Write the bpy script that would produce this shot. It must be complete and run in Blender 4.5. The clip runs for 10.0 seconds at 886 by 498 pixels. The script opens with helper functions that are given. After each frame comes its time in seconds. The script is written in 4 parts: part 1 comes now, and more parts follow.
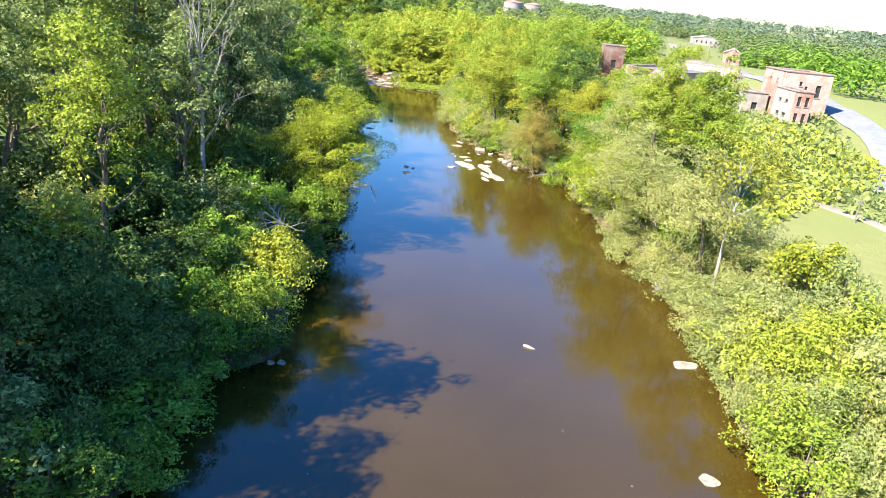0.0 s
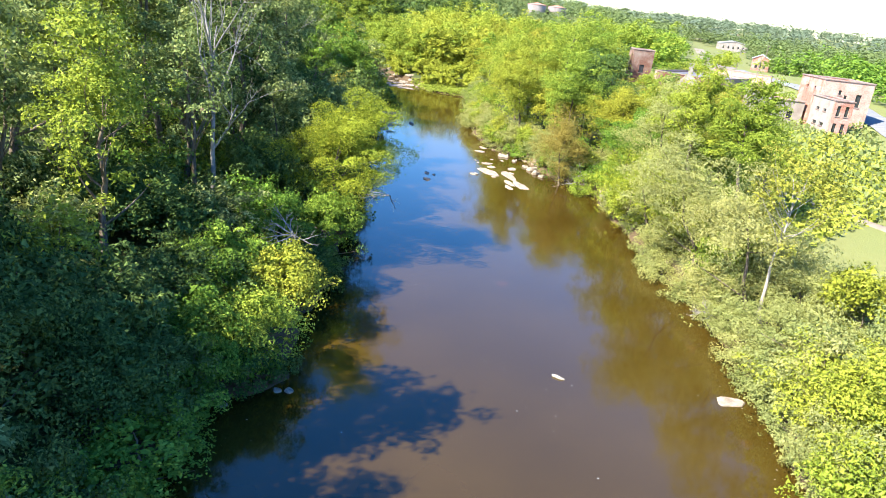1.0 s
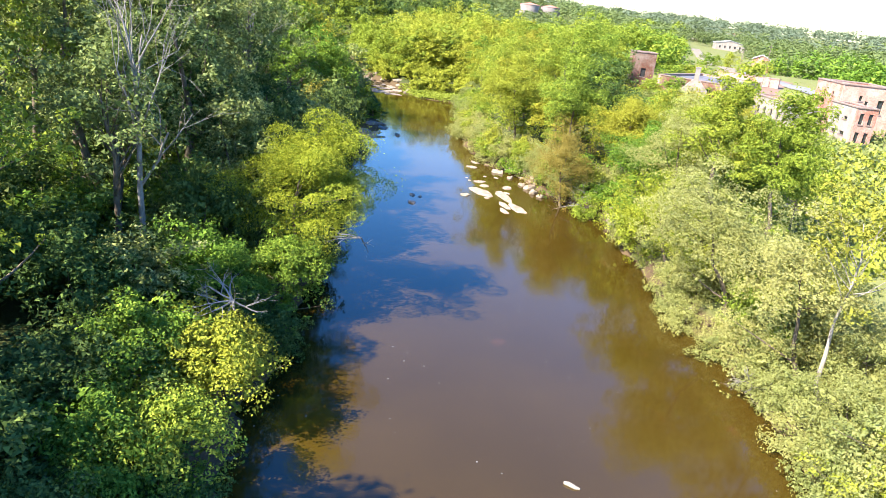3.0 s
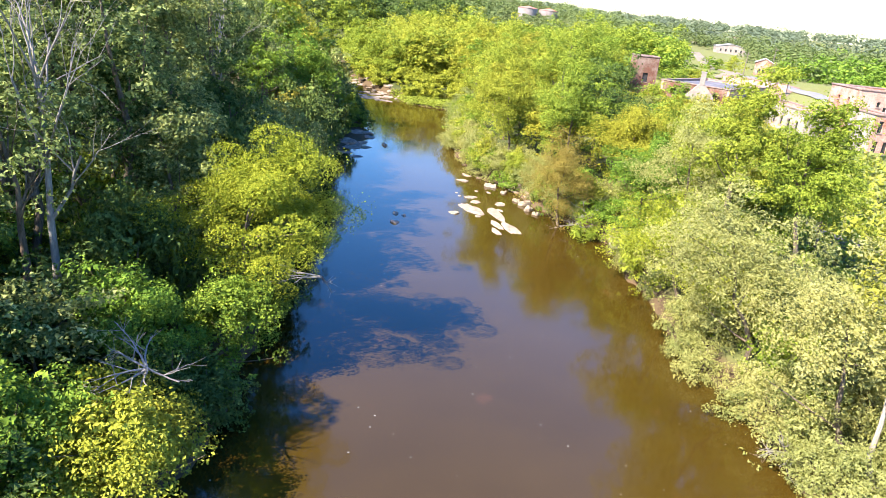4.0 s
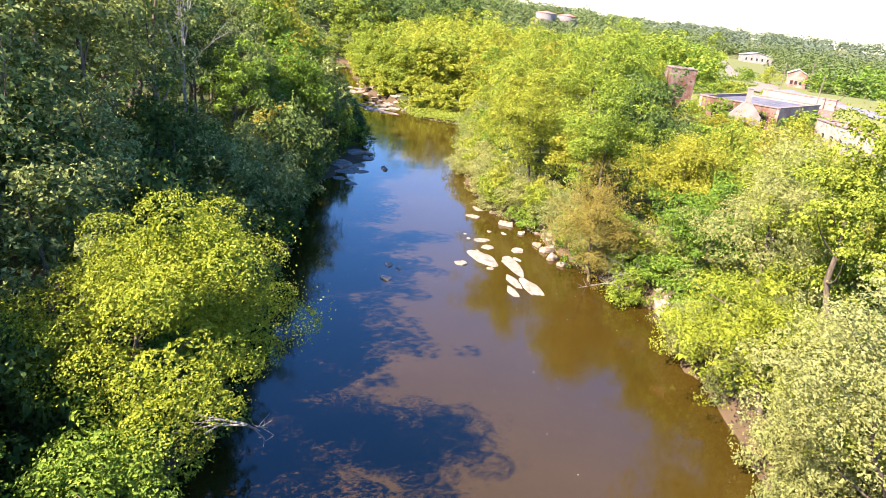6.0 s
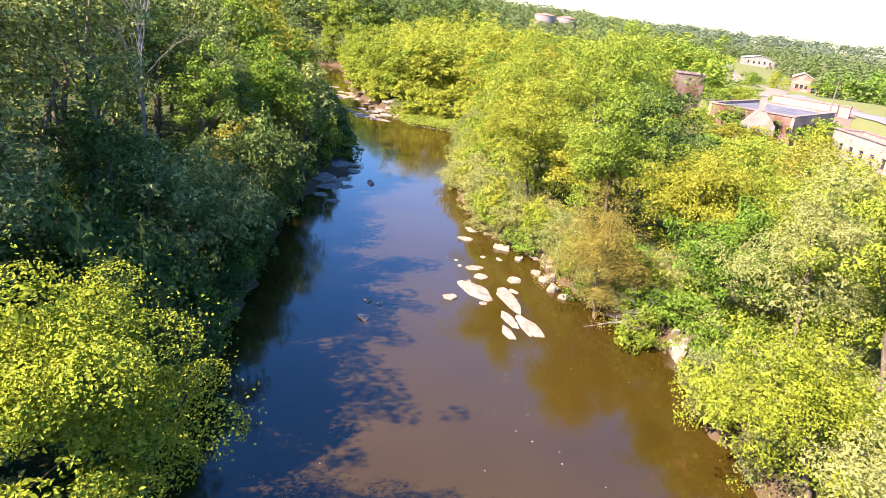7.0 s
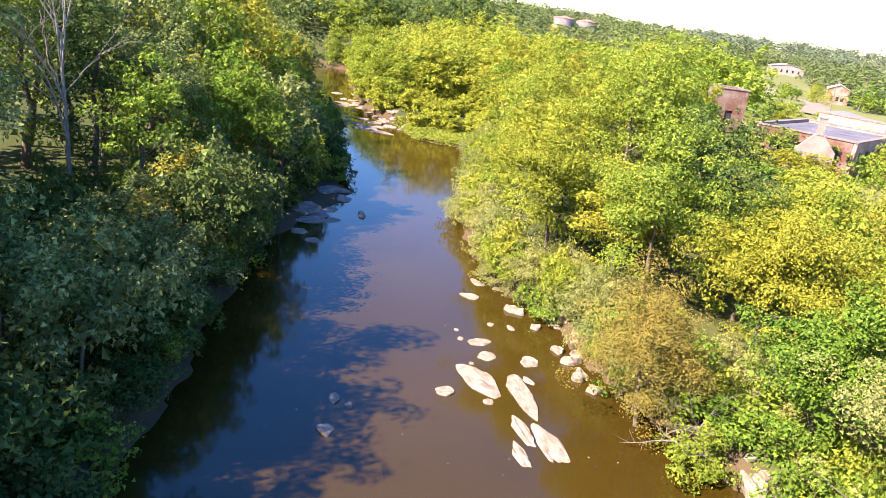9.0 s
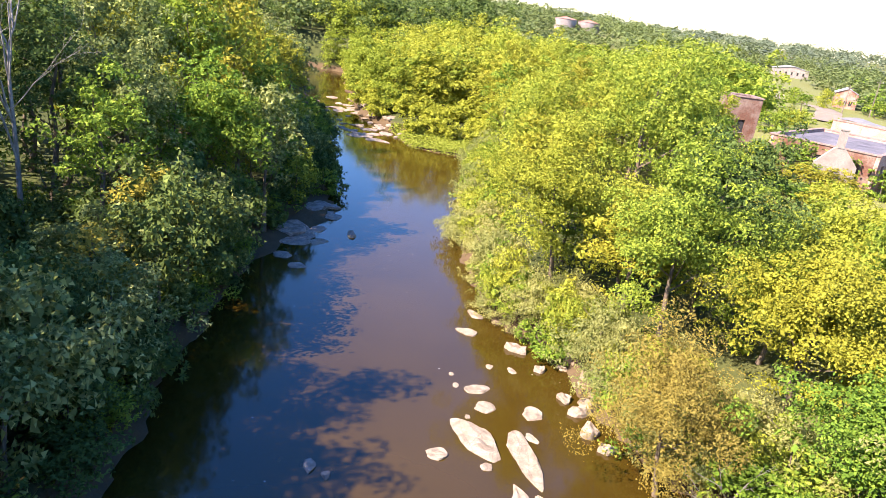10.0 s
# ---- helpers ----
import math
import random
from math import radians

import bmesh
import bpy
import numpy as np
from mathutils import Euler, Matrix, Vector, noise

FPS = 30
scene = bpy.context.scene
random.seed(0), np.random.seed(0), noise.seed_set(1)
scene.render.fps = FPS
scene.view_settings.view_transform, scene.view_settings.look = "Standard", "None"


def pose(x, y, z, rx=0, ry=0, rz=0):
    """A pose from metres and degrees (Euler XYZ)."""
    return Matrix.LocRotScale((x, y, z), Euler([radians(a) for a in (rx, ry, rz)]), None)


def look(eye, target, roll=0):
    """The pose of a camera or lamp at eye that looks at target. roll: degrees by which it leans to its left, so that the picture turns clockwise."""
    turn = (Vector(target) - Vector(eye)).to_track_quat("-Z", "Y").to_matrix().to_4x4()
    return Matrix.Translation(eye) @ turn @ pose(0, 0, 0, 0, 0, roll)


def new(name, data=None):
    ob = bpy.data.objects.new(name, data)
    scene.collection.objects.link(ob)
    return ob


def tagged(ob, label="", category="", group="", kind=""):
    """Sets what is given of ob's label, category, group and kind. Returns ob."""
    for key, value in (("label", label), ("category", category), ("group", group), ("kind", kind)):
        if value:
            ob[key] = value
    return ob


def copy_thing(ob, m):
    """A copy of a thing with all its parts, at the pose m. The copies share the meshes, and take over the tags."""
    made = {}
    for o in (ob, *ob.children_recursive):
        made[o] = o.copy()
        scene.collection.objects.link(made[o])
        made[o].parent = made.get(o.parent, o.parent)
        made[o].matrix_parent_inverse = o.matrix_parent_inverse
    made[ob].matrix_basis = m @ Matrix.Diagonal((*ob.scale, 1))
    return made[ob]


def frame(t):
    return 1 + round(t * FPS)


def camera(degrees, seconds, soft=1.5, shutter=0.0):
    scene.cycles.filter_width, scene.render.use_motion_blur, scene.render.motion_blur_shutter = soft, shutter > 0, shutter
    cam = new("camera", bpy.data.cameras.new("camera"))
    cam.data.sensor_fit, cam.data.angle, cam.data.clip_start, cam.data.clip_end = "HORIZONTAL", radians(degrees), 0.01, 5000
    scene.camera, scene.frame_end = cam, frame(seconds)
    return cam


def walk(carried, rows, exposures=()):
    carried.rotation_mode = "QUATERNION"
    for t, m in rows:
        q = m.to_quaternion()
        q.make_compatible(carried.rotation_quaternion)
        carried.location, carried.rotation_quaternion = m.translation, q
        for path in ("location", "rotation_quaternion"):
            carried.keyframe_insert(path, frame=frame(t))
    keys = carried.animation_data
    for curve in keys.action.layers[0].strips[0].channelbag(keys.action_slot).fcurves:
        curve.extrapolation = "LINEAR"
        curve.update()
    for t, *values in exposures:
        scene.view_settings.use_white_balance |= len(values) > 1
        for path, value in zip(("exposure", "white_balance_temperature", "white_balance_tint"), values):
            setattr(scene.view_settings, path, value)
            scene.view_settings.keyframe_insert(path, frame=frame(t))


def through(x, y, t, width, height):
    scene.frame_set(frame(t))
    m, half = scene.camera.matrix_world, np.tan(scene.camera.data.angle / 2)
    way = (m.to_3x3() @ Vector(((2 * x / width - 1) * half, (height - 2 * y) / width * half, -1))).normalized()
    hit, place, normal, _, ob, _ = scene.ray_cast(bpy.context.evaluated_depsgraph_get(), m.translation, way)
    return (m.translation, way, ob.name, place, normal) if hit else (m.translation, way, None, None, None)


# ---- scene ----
cam = camera(66.0, 10.0, soft=0.65)
PATH = [
    (0, (3.743, 2.529, 19.977), (3.767, 4.407, 19.29), 5.8),
    (0.5, (3.582, 3.611, 19.936), (3.652, 5.489, 19.252), 5.7),
    (1, (3.266, 6.013, 19.73), (3.24, 7.891, 19.042), 6.5),
    (1.5, (3.145, 8.059, 19.77), (3.115, 9.936, 19.082), 6.6),
    (2, (3.164, 10.42, 19.7), (3.137, 12.298, 19.012), 6.5),
    (2.5, (3.247, 12.98, 19.706), (3.222, 14.858, 19.019), 6.4),
    (3, (3.461, 15.413, 19.799), (3.452, 17.291, 19.114), 6.2),
    (4.5, (4.734, 25.786, 19.416), (4.724, 27.67, 18.746), 6.0),
    (5, (4.7, 28.995, 19.526), (4.683, 30.879, 18.857), 6.2),
    (5.5, (4.471, 32.238, 19.509), (4.424, 34.122, 18.839), 6.6),
    (7, (4.996, 42.411, 19.507), (4.953, 44.298, 18.843), 6.7),
    (7.5, (5.15, 45.647, 19.442), (5.093, 47.534, 18.78), 7.0),
    (8, (5.259, 48.851, 19.407), (5.194, 50.737, 18.742), 7.3),
    (8.5, (5.254, 51.961, 19.505), (5.184, 53.846, 18.841), 7.4),
    (9, (5.103, 54.934, 19.769), (5.024, 56.818, 19.103), 7.6),
    (9.5, (5.027, 57.808, 20.102), (4.944, 59.692, 19.435), 7.7),
    (10, (4.978, 59.999, 20.229), (4.899, 61.883, 19.561), 7.8),
]
walk(cam, [(t, look(eye, target, roll)) for t, eye, target, roll in PATH],
     [(0.0, 2.38, 6750, 5), (3.0, 2.38, 7000, 8), (5.5, 2.37, 7350, 18), (10.0, 2.29, 7550, 22)])

# ---- world, sun, exposure ----
SUN_TO = Vector((10.0, 7.0, -11.7)).normalized()
world = bpy.data.worlds.new("sky")
scene.world = world
world.use_nodes = True
wn = world.node_tree.nodes
wn.clear()
w_out = wn.new("ShaderNodeOutputWorld")
w_bg = wn.new("ShaderNodeBackground")
w_sky = wn.new("ShaderNodeTexSky")
w_sky.sky_type = "NISHITA"
w_sky.sun_disc = False
w_sky.sun_elevation = math.asin(-SUN_TO.z)
w_sky.sun_rotation = math.atan2(-SUN_TO.x, -SUN_TO.y)
w_sky.air_density, w_sky.dust_density, w_sky.ozone_density = 1.0, 0.3, 4.0
w_bg.inputs["Strength"].default_value = 0.116
w_hsv = wn.new("ShaderNodeHueSaturation")
w_hsv.inputs["Hue"].default_value, w_hsv.inputs["Saturation"].default_value = 0.512, 1.34
world.node_tree.links.new(w_sky.outputs["Color"], w_hsv.inputs["Color"])
world.node_tree.links.new(w_hsv.outputs["Color"], w_bg.inputs["Color"])
world.node_tree.links.new(w_bg.outputs["Background"], w_out.inputs["Surface"])

sun_data = bpy.data.lights.new("sun", "SUN")
sun_data.energy = 4.4
sun_data.angle = radians(0.53)
sun_data.color = (1.0, 0.94, 0.84)
sun = new("sun", sun_data)
sun.matrix_world = SUN_TO.to_track_quat("-Z", "Y").to_matrix().to_4x4()


# ---- materials ----
def node_mat(name):
    m = bpy.data.materials.new(name)
    m.use_nodes = True
    t = m.node_tree
    t.nodes.clear()
    out = t.nodes.new("ShaderNodeOutputMaterial")
    return m, t, out


def ramp(t, fac, stops):
    r = t.nodes.new("ShaderNodeValToRGB")
    e = r.color_ramp.elements
    while len(e) < len(stops):
        e.new(0.5)
    for k, (p, c) in enumerate(stops):
        e[k].position, e[k].color = p, (*c, 1)
    t.links.new(fac, r.inputs["Fac"])
    return r.outputs["Color"]


def coords(t, scale=1.0, world_space=True):
    """Position in metres, scaled."""
    if world_space:
        g = t.nodes.new("ShaderNodeNewGeometry").outputs["Position"]
    else:
        g = t.nodes.new("ShaderNodeTexCoord").outputs["Object"]
    m = t.nodes.new("ShaderNodeMapping")
    m.inputs["Scale"].default_value = (scale,) * 3 if isinstance(scale, (int, float)) else scale
    t.links.new(g, m.inputs["Vector"])
    return m.outputs["Vector"]


def noise_tex(t, vec, scale, detail=4.0, rough=0.55):
    n = t.nodes.new("ShaderNodeTexNoise")
    n.inputs["Scale"].default_value, n.inputs["Detail"].default_value, n.inputs["Roughness"].default_value = scale, detail, rough
    t.links.new(vec, n.inputs["Vector"])
    return n.outputs["Fac"]


def mixed(t, fac, a, b, mode="MIX"):
    m = t.nodes.new("ShaderNodeMix")
    m.data_type, m.blend_type = "RGBA", mode
    for sock, v in ((m.inputs[0], fac), (m.inputs[6], a), (m.inputs[7], b)):
        if isinstance(v, (int, float)):
            sock.default_value = v
        elif isinstance(v, tuple):
            sock.default_value = (*v, 1)
        else:
            t.links.new(v, sock)
    return m.outputs[2]


def bumped(t, height, strength, distance=0.1):
    b = t.nodes.new("ShaderNodeBump")
    b.inputs["Strength"].default_value, b.inputs["Distance"].default_value = strength, distance
    t.links.new(height, b.inputs["Height"])
    return b.outputs["Normal"]


def principled(t, out, color, rough=0.8, spec=0.3, metallic=0.0, normal=None):
    p = t.nodes.new("ShaderNodeBsdfPrincipled")
    if isinstance(color, tuple):
        p.inputs["Base Color"].default_value = (*color, 1)
    else:
        t.links.new(color, p.inputs["Base Color"])
    p.inputs["Roughness"].default_value = rough
    p.inputs["Specular IOR Level"].default_value = spec
    p.inputs["Metallic"].default_value = metallic
    if normal is not None:
        t.links.new(normal, p.inputs["Normal"])
    if out is not None:
        t.links.new(p.outputs["BSDF"], out.inputs["Surface"])
    return p


def leaf_mat(name, dark, mid, light, through=0.28, drift_dark=0.6):
    """Leaves: colour varies leaf by leaf, tree by tree and in drifts; light passes through them."""
    m, t, out = node_mat(name)
    dark = tuple(0.72 * a + 0.28 * b for a, b in zip(dark, mid))
    light = tuple(0.52 * a + 0.48 * b for a, b in zip(mid, light))
    g = t.nodes.new("ShaderNodeNewGeometry")
    col = ramp(t, g.outputs["Random Per Island"], [(0.0, dark), (0.45, mid), (0.85, light), (1.0, tuple(min(1, c * 1.12) for c in light))])
    drift = noise_tex(t, coords(t), 1.1, 3.0)
    col = mixed(t, ramp(t, drift, [(0.40, (0, 0, 0)), (0.60, (1, 1, 1))]), mixed(t, drift_dark, col, dark), col)
    oi = t.nodes.new("ShaderNodeObjectInfo")
    hsv = t.nodes.new("ShaderNodeHueSaturation")
    mr = t.nodes.new("ShaderNodeMapRange")
    mr.inputs["To Min"].default_value, mr.inputs["To Max"].default_value = 0.474, 0.515
    t.links.new(oi.outputs["Random"], mr.inputs["Value"])
    t.links.new(mr.outputs["Result"], hsv.inputs["Hue"])
    mv = t.nodes.new("ShaderNodeMapRange")
    mv.inputs["To Min"].default_value, mv.inputs["To Max"].default_value = 1.12, 0.86
    t.links.new(oi.outputs["Random"], mv.inputs["Value"])
    t.links.new(mv.outputs["Result"], hsv.inputs["Value"])
    t.links.new(col, hsv.inputs["Color"])
    col = hsv.outputs["Color"]
    p = principled(t, None, col, 0.7, 0.06)
    tr = t.nodes.new("ShaderNodeBsdfTranslucent")
    t.links.new(mixed(t, 1.0, col, (1.0, 1.0, 0.7), "MULTIPLY"), tr.inputs["Color"])
    mx = t.nodes.new("ShaderNodeMixShader")
    mx.inputs["Fac"].default_value = through
    t.links.new(p.outputs["BSDF"], mx.inputs[1])
    t.links.new(tr.outputs["BSDF"], mx.inputs[2])
    t.links.new(mx.outputs["Shader"], out.inputs["Surface"])
    return m


LEAF = {
    "forest": leaf_mat("leaf_forest", (0.042, 0.070, 0.022), (0.212, 0.258, 0.082), (0.56, 0.60, 0.24), 0.38, 0.7),
    # dark: green leaves with the deep shade of the wood put into their colour
    "dark": leaf_mat("leaf_shade_dark", (0.024, 0.050, 0.016), (0.082, 0.135, 0.034), (0.20, 0.27, 0.075)),
    "green": leaf_mat("leaf_green", (0.046, 0.092, 0.016), (0.172, 0.272, 0.036), (0.38, 0.47, 0.075), 0.34),
    "lime": leaf_mat("leaf_lime", (0.080, 0.122, 0.016), (0.254, 0.312, 0.040), (0.44, 0.475, 0.080), 0.34),
    "limey": leaf_mat("leaf_lime_yellow", (0.072, 0.118, 0.012), (0.236, 0.292, 0.030), (0.41, 0.44, 0.062), 0.34, 0.55),
    "yellow": leaf_mat("leaf_yellow", (0.125, 0.134, 0.020), (0.290, 0.300, 0.036), (0.48, 0.46, 0.068), 0.34),
    "gold": leaf_mat("leaf_gold", (0.11, 0.125, 0.024), (0.275, 0.265, 0.045), (0.45, 0.385, 0.065), 0.36, 0.4),
    "olive": leaf_mat("leaf_olive", (0.172, 0.198, 0.060), (0.275, 0.300, 0.105), (0.37, 0.38, 0.160), 0.44, 0.25),
    "brown": leaf_mat("leaf_brown", (0.180, 0.146, 0.036), (0.256, 0.206, 0.050), (0.315, 0.252, 0.066)),
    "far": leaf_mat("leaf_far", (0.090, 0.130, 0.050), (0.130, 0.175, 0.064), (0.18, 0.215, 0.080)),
    # hill: aerial haze is mixed into the leaf colour, bluer and low in contrast
    "hill": leaf_mat("leaf_hill_haze", (0.092, 0.130, 0.088), (0.115, 0.155, 0.102), (0.140, 0.178, 0.115)),
    "grass": leaf_mat("grass_blades", (0.16, 0.20, 0.03), (0.26, 0.30, 0.045), (0.34, 0.36, 0.08)),
}


def bark_mat(name, a, b):
    m, t, out = node_mat(name)
    v = coords(t, (6, 6, 1.2))
    n = noise_tex(t, v, 2.0, 6.0, 0.65)
    big = noise_tex(t, coords(t), 0.8, 2.0)
    col = mixed(t, ramp(t, n, [(0.3, (0, 0, 0)), (0.7, (1, 1, 1))]), a, b)
    col = mixed(t, ramp(t, big, [(0.4, (0, 0, 0)), (0.75, (0.5, 0.5, 0.5))]), col, a)
    principled(t, out, col, 0.9, 0.15, normal=bumped(t, n, 0.6, 0.05))
    return m


BARK = bark_mat("bark", (0.06, 0.045, 0.033), (0.20, 0.16, 0.12))
PALE_BARK = bark_mat("pale_bark", (0.15, 0.13, 0.11), (0.38, 0.35, 0.31))
DEAD_WOOD = bark_mat("dead_wood", (0.14, 0.125, 0.115), (0.32, 0.295, 0.27))


def stone_mat(name, a, b, c):
    m, t, out = node_mat(name)
    n = noise_tex(t, coords(t), 1.6, 8.0, 0.62)
    fine = noise_tex(t, coords(t), 14.0, 5.0, 0.6)
    vor = t.nodes.new("ShaderNodeTexVoronoi")
    vor.feature = "DISTANCE_TO_EDGE"
    vor.inputs["Scale"].default_value = 1.3
    t.links.new(coords(t, (1.0, 0.45, 1.0)), vor.inputs["Vector"])
    col = ramp(t, n, [(0.3, a), (0.5, b), (0.72, c)])
    col = mixed(t, ramp(t, fine, [(0.35, (0.5, 0.5, 0.5)), (0.65, (0, 0, 0))]), col, tuple(0.6 * x for x in a))
    col = mixed(t, ramp(t, vor.outputs["Distance"], [(0.0, (0.4, 0.4, 0.4)), (0.03, (0, 0, 0))]), col, tuple(0.45 * x for x in a))
    principled(t, out, col, 0.85, 0.25, normal=bumped(t, n, 0.7, 0.15))
    return m


STONE = stone_mat("pale_stone", (0.17, 0.130, 0.100), (0.27, 0.225, 0.180), (0.38, 0.33, 0.275))
WET_STONE = stone_mat("wet_stone", (0.14, 0.11, 0.09), (0.30, 0.24, 0.20), (0.46, 0.38, 0.33))
RUBBLE = stone_mat("bank_stone", (0.16, 0.11, 0.075), (0.28, 0.21, 0.155), (0.44, 0.36, 0.28))


def water_mat():
    m, t, out = node_mat("muddy_water")
    pos = coords(t)
    silt = noise_tex(t, pos, 0.09, 3.0)
    col = ramp(t, silt, [(0.3, (0.0330, 0.0198, 0.0030)), (0.7, (0.0430, 0.0260, 0.0044))])
    # sunken stones and sand that show through the shallow water
    sunk = noise_tex(t, coords(t, (1.0, 0.8, 1.0)), 0.33, 2.0, 0.45)
    col = mixed(t, ramp(t, sunk, [(0.69, (0, 0, 0)), (0.76, (0.55, 0.55, 0.55))]), col, (0.070, 0.032, 0.010))
    # foam flecks
    v = t.nodes.new("ShaderNodeTexVoronoi")
    v.inputs["Scale"].default_value = 1.05
    t.links.new(pos, v.inputs["Vector"])
    drift = noise_tex(t, coords(t, (1.0, 0.35, 1.0)), 0.16, 2.0)
    fleck = t.nodes.new("ShaderNodeMath")
    fleck.operation = "MULTIPLY"
    t.links.new(ramp(t, v.outputs["Distance"], [(0.04, (1, 1, 1)), (0.055, (0, 0, 0))]), fleck.inputs[0])
    t.links.new(ramp(t, drift, [(0.44, (0, 0, 0)), (0.52, (1, 1, 1))]), fleck.inputs[1])
    col = mixed(t, fleck.outputs[0], col, (0.22, 0.22, 0.21))
    rip = noise_tex(t, coords(t, (1.0, 0.6, 1.0)), 1.1, 4.0, 0.55)
    p = principled(t, out, col, 0.085, 0.5, normal=bumped(t, rip, 0.05, 0.06))
    p.inputs["IOR"].default_value = 1.52
    return m


WATER = water_mat()


def ground_mat():
    """Mown grass, weeds, leaf litter under the trees and mud along the river, by drifts and by height."""
    m, t, out = node_mat("ground")
    pos = coords(t)
    n1 = noise_tex(t, pos, 0.07, 4.0)
    n2 = noise_tex(t, pos, 0.9, 5.0)
    n3 = noise_tex(t, pos, 7.0, 3.0)
    grass = mixed(t, n2, (0.115, 0.122, 0.040), (0.175, 0.178, 0.070))
    weeds = mixed(t, n3, (0.085, 0.110, 0.030), (0.19, 0.19, 0.075))
    col = mixed(t, ramp(t, n1, [(0.42, (0, 0, 0)), (0.6, (1, 1, 1))]), grass, weeds)
    sep = t.nodes.new("ShaderNodeSeparateXYZ")
    t.links.new(pos, sep.inputs["Vector"])
    litter = mixed(t, n2, (0.030, 0.042, 0.014), (0.070, 0.080, 0.028))
    lx = t.nodes.new("ShaderNodeMapRange")
    lx.inputs["From Min"].default_value, lx.inputs["From Max"].default_value = 27.0, 19.0
    t.links.new(sep.outputs["X"], lx.inputs["Value"])
    col = mixed(t, lx.outputs["Result"], col, litter)
    dist = t.nodes.new("ShaderNodeVectorMath")
    dist.operation = "LENGTH"
    t.links.new(pos, dist.inputs[0])
    ld = t.nodes.new("ShaderNodeMapRange")
    ld.inputs["From Min"].default_value, ld.inputs["From Max"].default_value = 260.0, 330.0
    t.links.new(dist.outputs["Value"], ld.inputs["Value"])
    col = mixed(t, ld.outputs["Result"], col, mixed(t, n2, (0.11, 0.125, 0.045), (0.16, 0.165, 0.065)))
    mud = mixed(t, n2, (0.05, 0.034, 0.020), (0.12, 0.085, 0.052))
    lz = t.nodes.new("ShaderNodeMapRange")
    lz.inputs["From Min"].default_value, lz.inputs["From Max"].default_value = 1.45, 0.9
    t.links.new(sep.outputs["Z"], lz.inputs["Value"])
    col = mixed(t, lz.outputs["Result"], col, mud)
    principled(t, out, col, 0.95, 0.1, normal=bumped(t, n3, 0.5, 0.2))
    return m


def plain_mat(name, a, b, scale=1.5, rough=0.85, bump=0.3, spec=0.25, metallic=0.0):
    """A weathered surface: colour a to b in blotches, with fine grain."""
    m, t, out = node_mat(name)
    n = noise_tex(t, coords(t), scale, 6.0, 0.62)
    f = noise_tex(t, coords(t), scale * 9, 4.0, 0.6)
    col = mixed(t, ramp(t, n, [(0.32, (0, 0, 0)), (0.68, (1, 1, 1))]), a, b)
    col = mixed(t, ramp(t, f, [(0.3, (0.35, 0.35, 0.35)), (0.6, (0, 0, 0))]), col, tuple(0.55 * x for x in a))
    principled(t, out, col, rough, spec, metallic, bumped(t, f, bump, 0.03))
    return m


def brick_mat(name, a, b, mortar):
    m, t, out = node_mat(name)
    br = t.nodes.new("ShaderNodeTexBrick")
    br.inputs["Scale"].default_value = 1.0
    br.inputs["Brick Width"].default_value, br.inputs["Row Height"].default_value = 0.24, 0.085
    br.inputs["Mortar Size"].default_value = 0.012
    for k, c in (("Color1", a), ("Color2", b), ("Mortar", mortar)):
        br.inputs[k].default_value = (*c, 1)
    g = t.nodes.new("ShaderNodeNewGeometry")
    s = t.nodes.new("ShaderNodeSeparateXYZ")
    t.links.new(g.outputs["Position"], s.inputs["Vector"])
    add = t.nodes.new("ShaderNodeMath")
    t.links.new(s.outputs["X"], add.inputs[0])
    t.links.new(s.outputs["Y"], add.inputs[1])
    c = t.nodes.new("ShaderNodeCombineXYZ")
    t.links.new(add.outputs[0], c.inputs["X"])
    t.links.new(s.outputs["Z"], c.inputs["Y"])
    t.links.new(c.outputs["Vector"], br.inputs["Vector"])
    n = noise_tex(t, coords(t), 0.6, 5.0, 0.6)
    col = mixed(t, ramp(t, n, [(0.42, (0, 0, 0)), (0.75, (0.75, 0.75, 0.75))]), br.outputs["Color"], tuple(min(1, 1.25 * x + 0.12) for x in mortar))
    f = noise_tex(t, coords(t), 5.0, 4.0)
    col = mixed(t, ramp(t, f, [(0.3, (0.45, 0.45, 0.45)), (0.55, (0, 0, 0))]), col, tuple(0.4 * x for x in a))
    principled(t, out, col, 0.9, 0.15, normal=bumped(t, br.outputs["Fac"], -0.4, 0.01))
    return m


GROUND = ground_mat()
BRICK = brick_mat("red_brick", (0.25, 0.085, 0.060), (0.32, 0.13, 0.092), (0.29, 0.215, 0.175))
OLD_BRICK = brick_mat("old_brick", (0.125, 0.048, 0.034), (0.16, 0.068, 0.046), (0.13, 0.095, 0.072))
PALE_BRICK = brick_mat("washed_brick", (0.33, 0.165, 0.13), (0.38, 0.21, 0.165), (0.34, 0.245, 0.20))
PLASTER = plain_mat("white_plaster", (0.21, 0.178, 0.158), (0.32, 0.285, 0.255), 0.8)
ROOF_DARK = plain_mat("tar_roof", (0.07, 0.07, 0.085), (0.17, 0.16, 0.18), 0.5)
ROOF_PALE = plain_mat("pale_metal_roof", (0.34, 0.35, 0.37), (0.46, 0.46, 0.46), 0.6, 0.6)
RUST = plain_mat("rusty_roof", (0.22, 0.12, 0.09), (0.34, 0.20, 0.15), 0.7)
COPING = plain_mat("coping", (0.16, 0.11, 0.10), (0.30, 0.22, 0.19), 2.0)
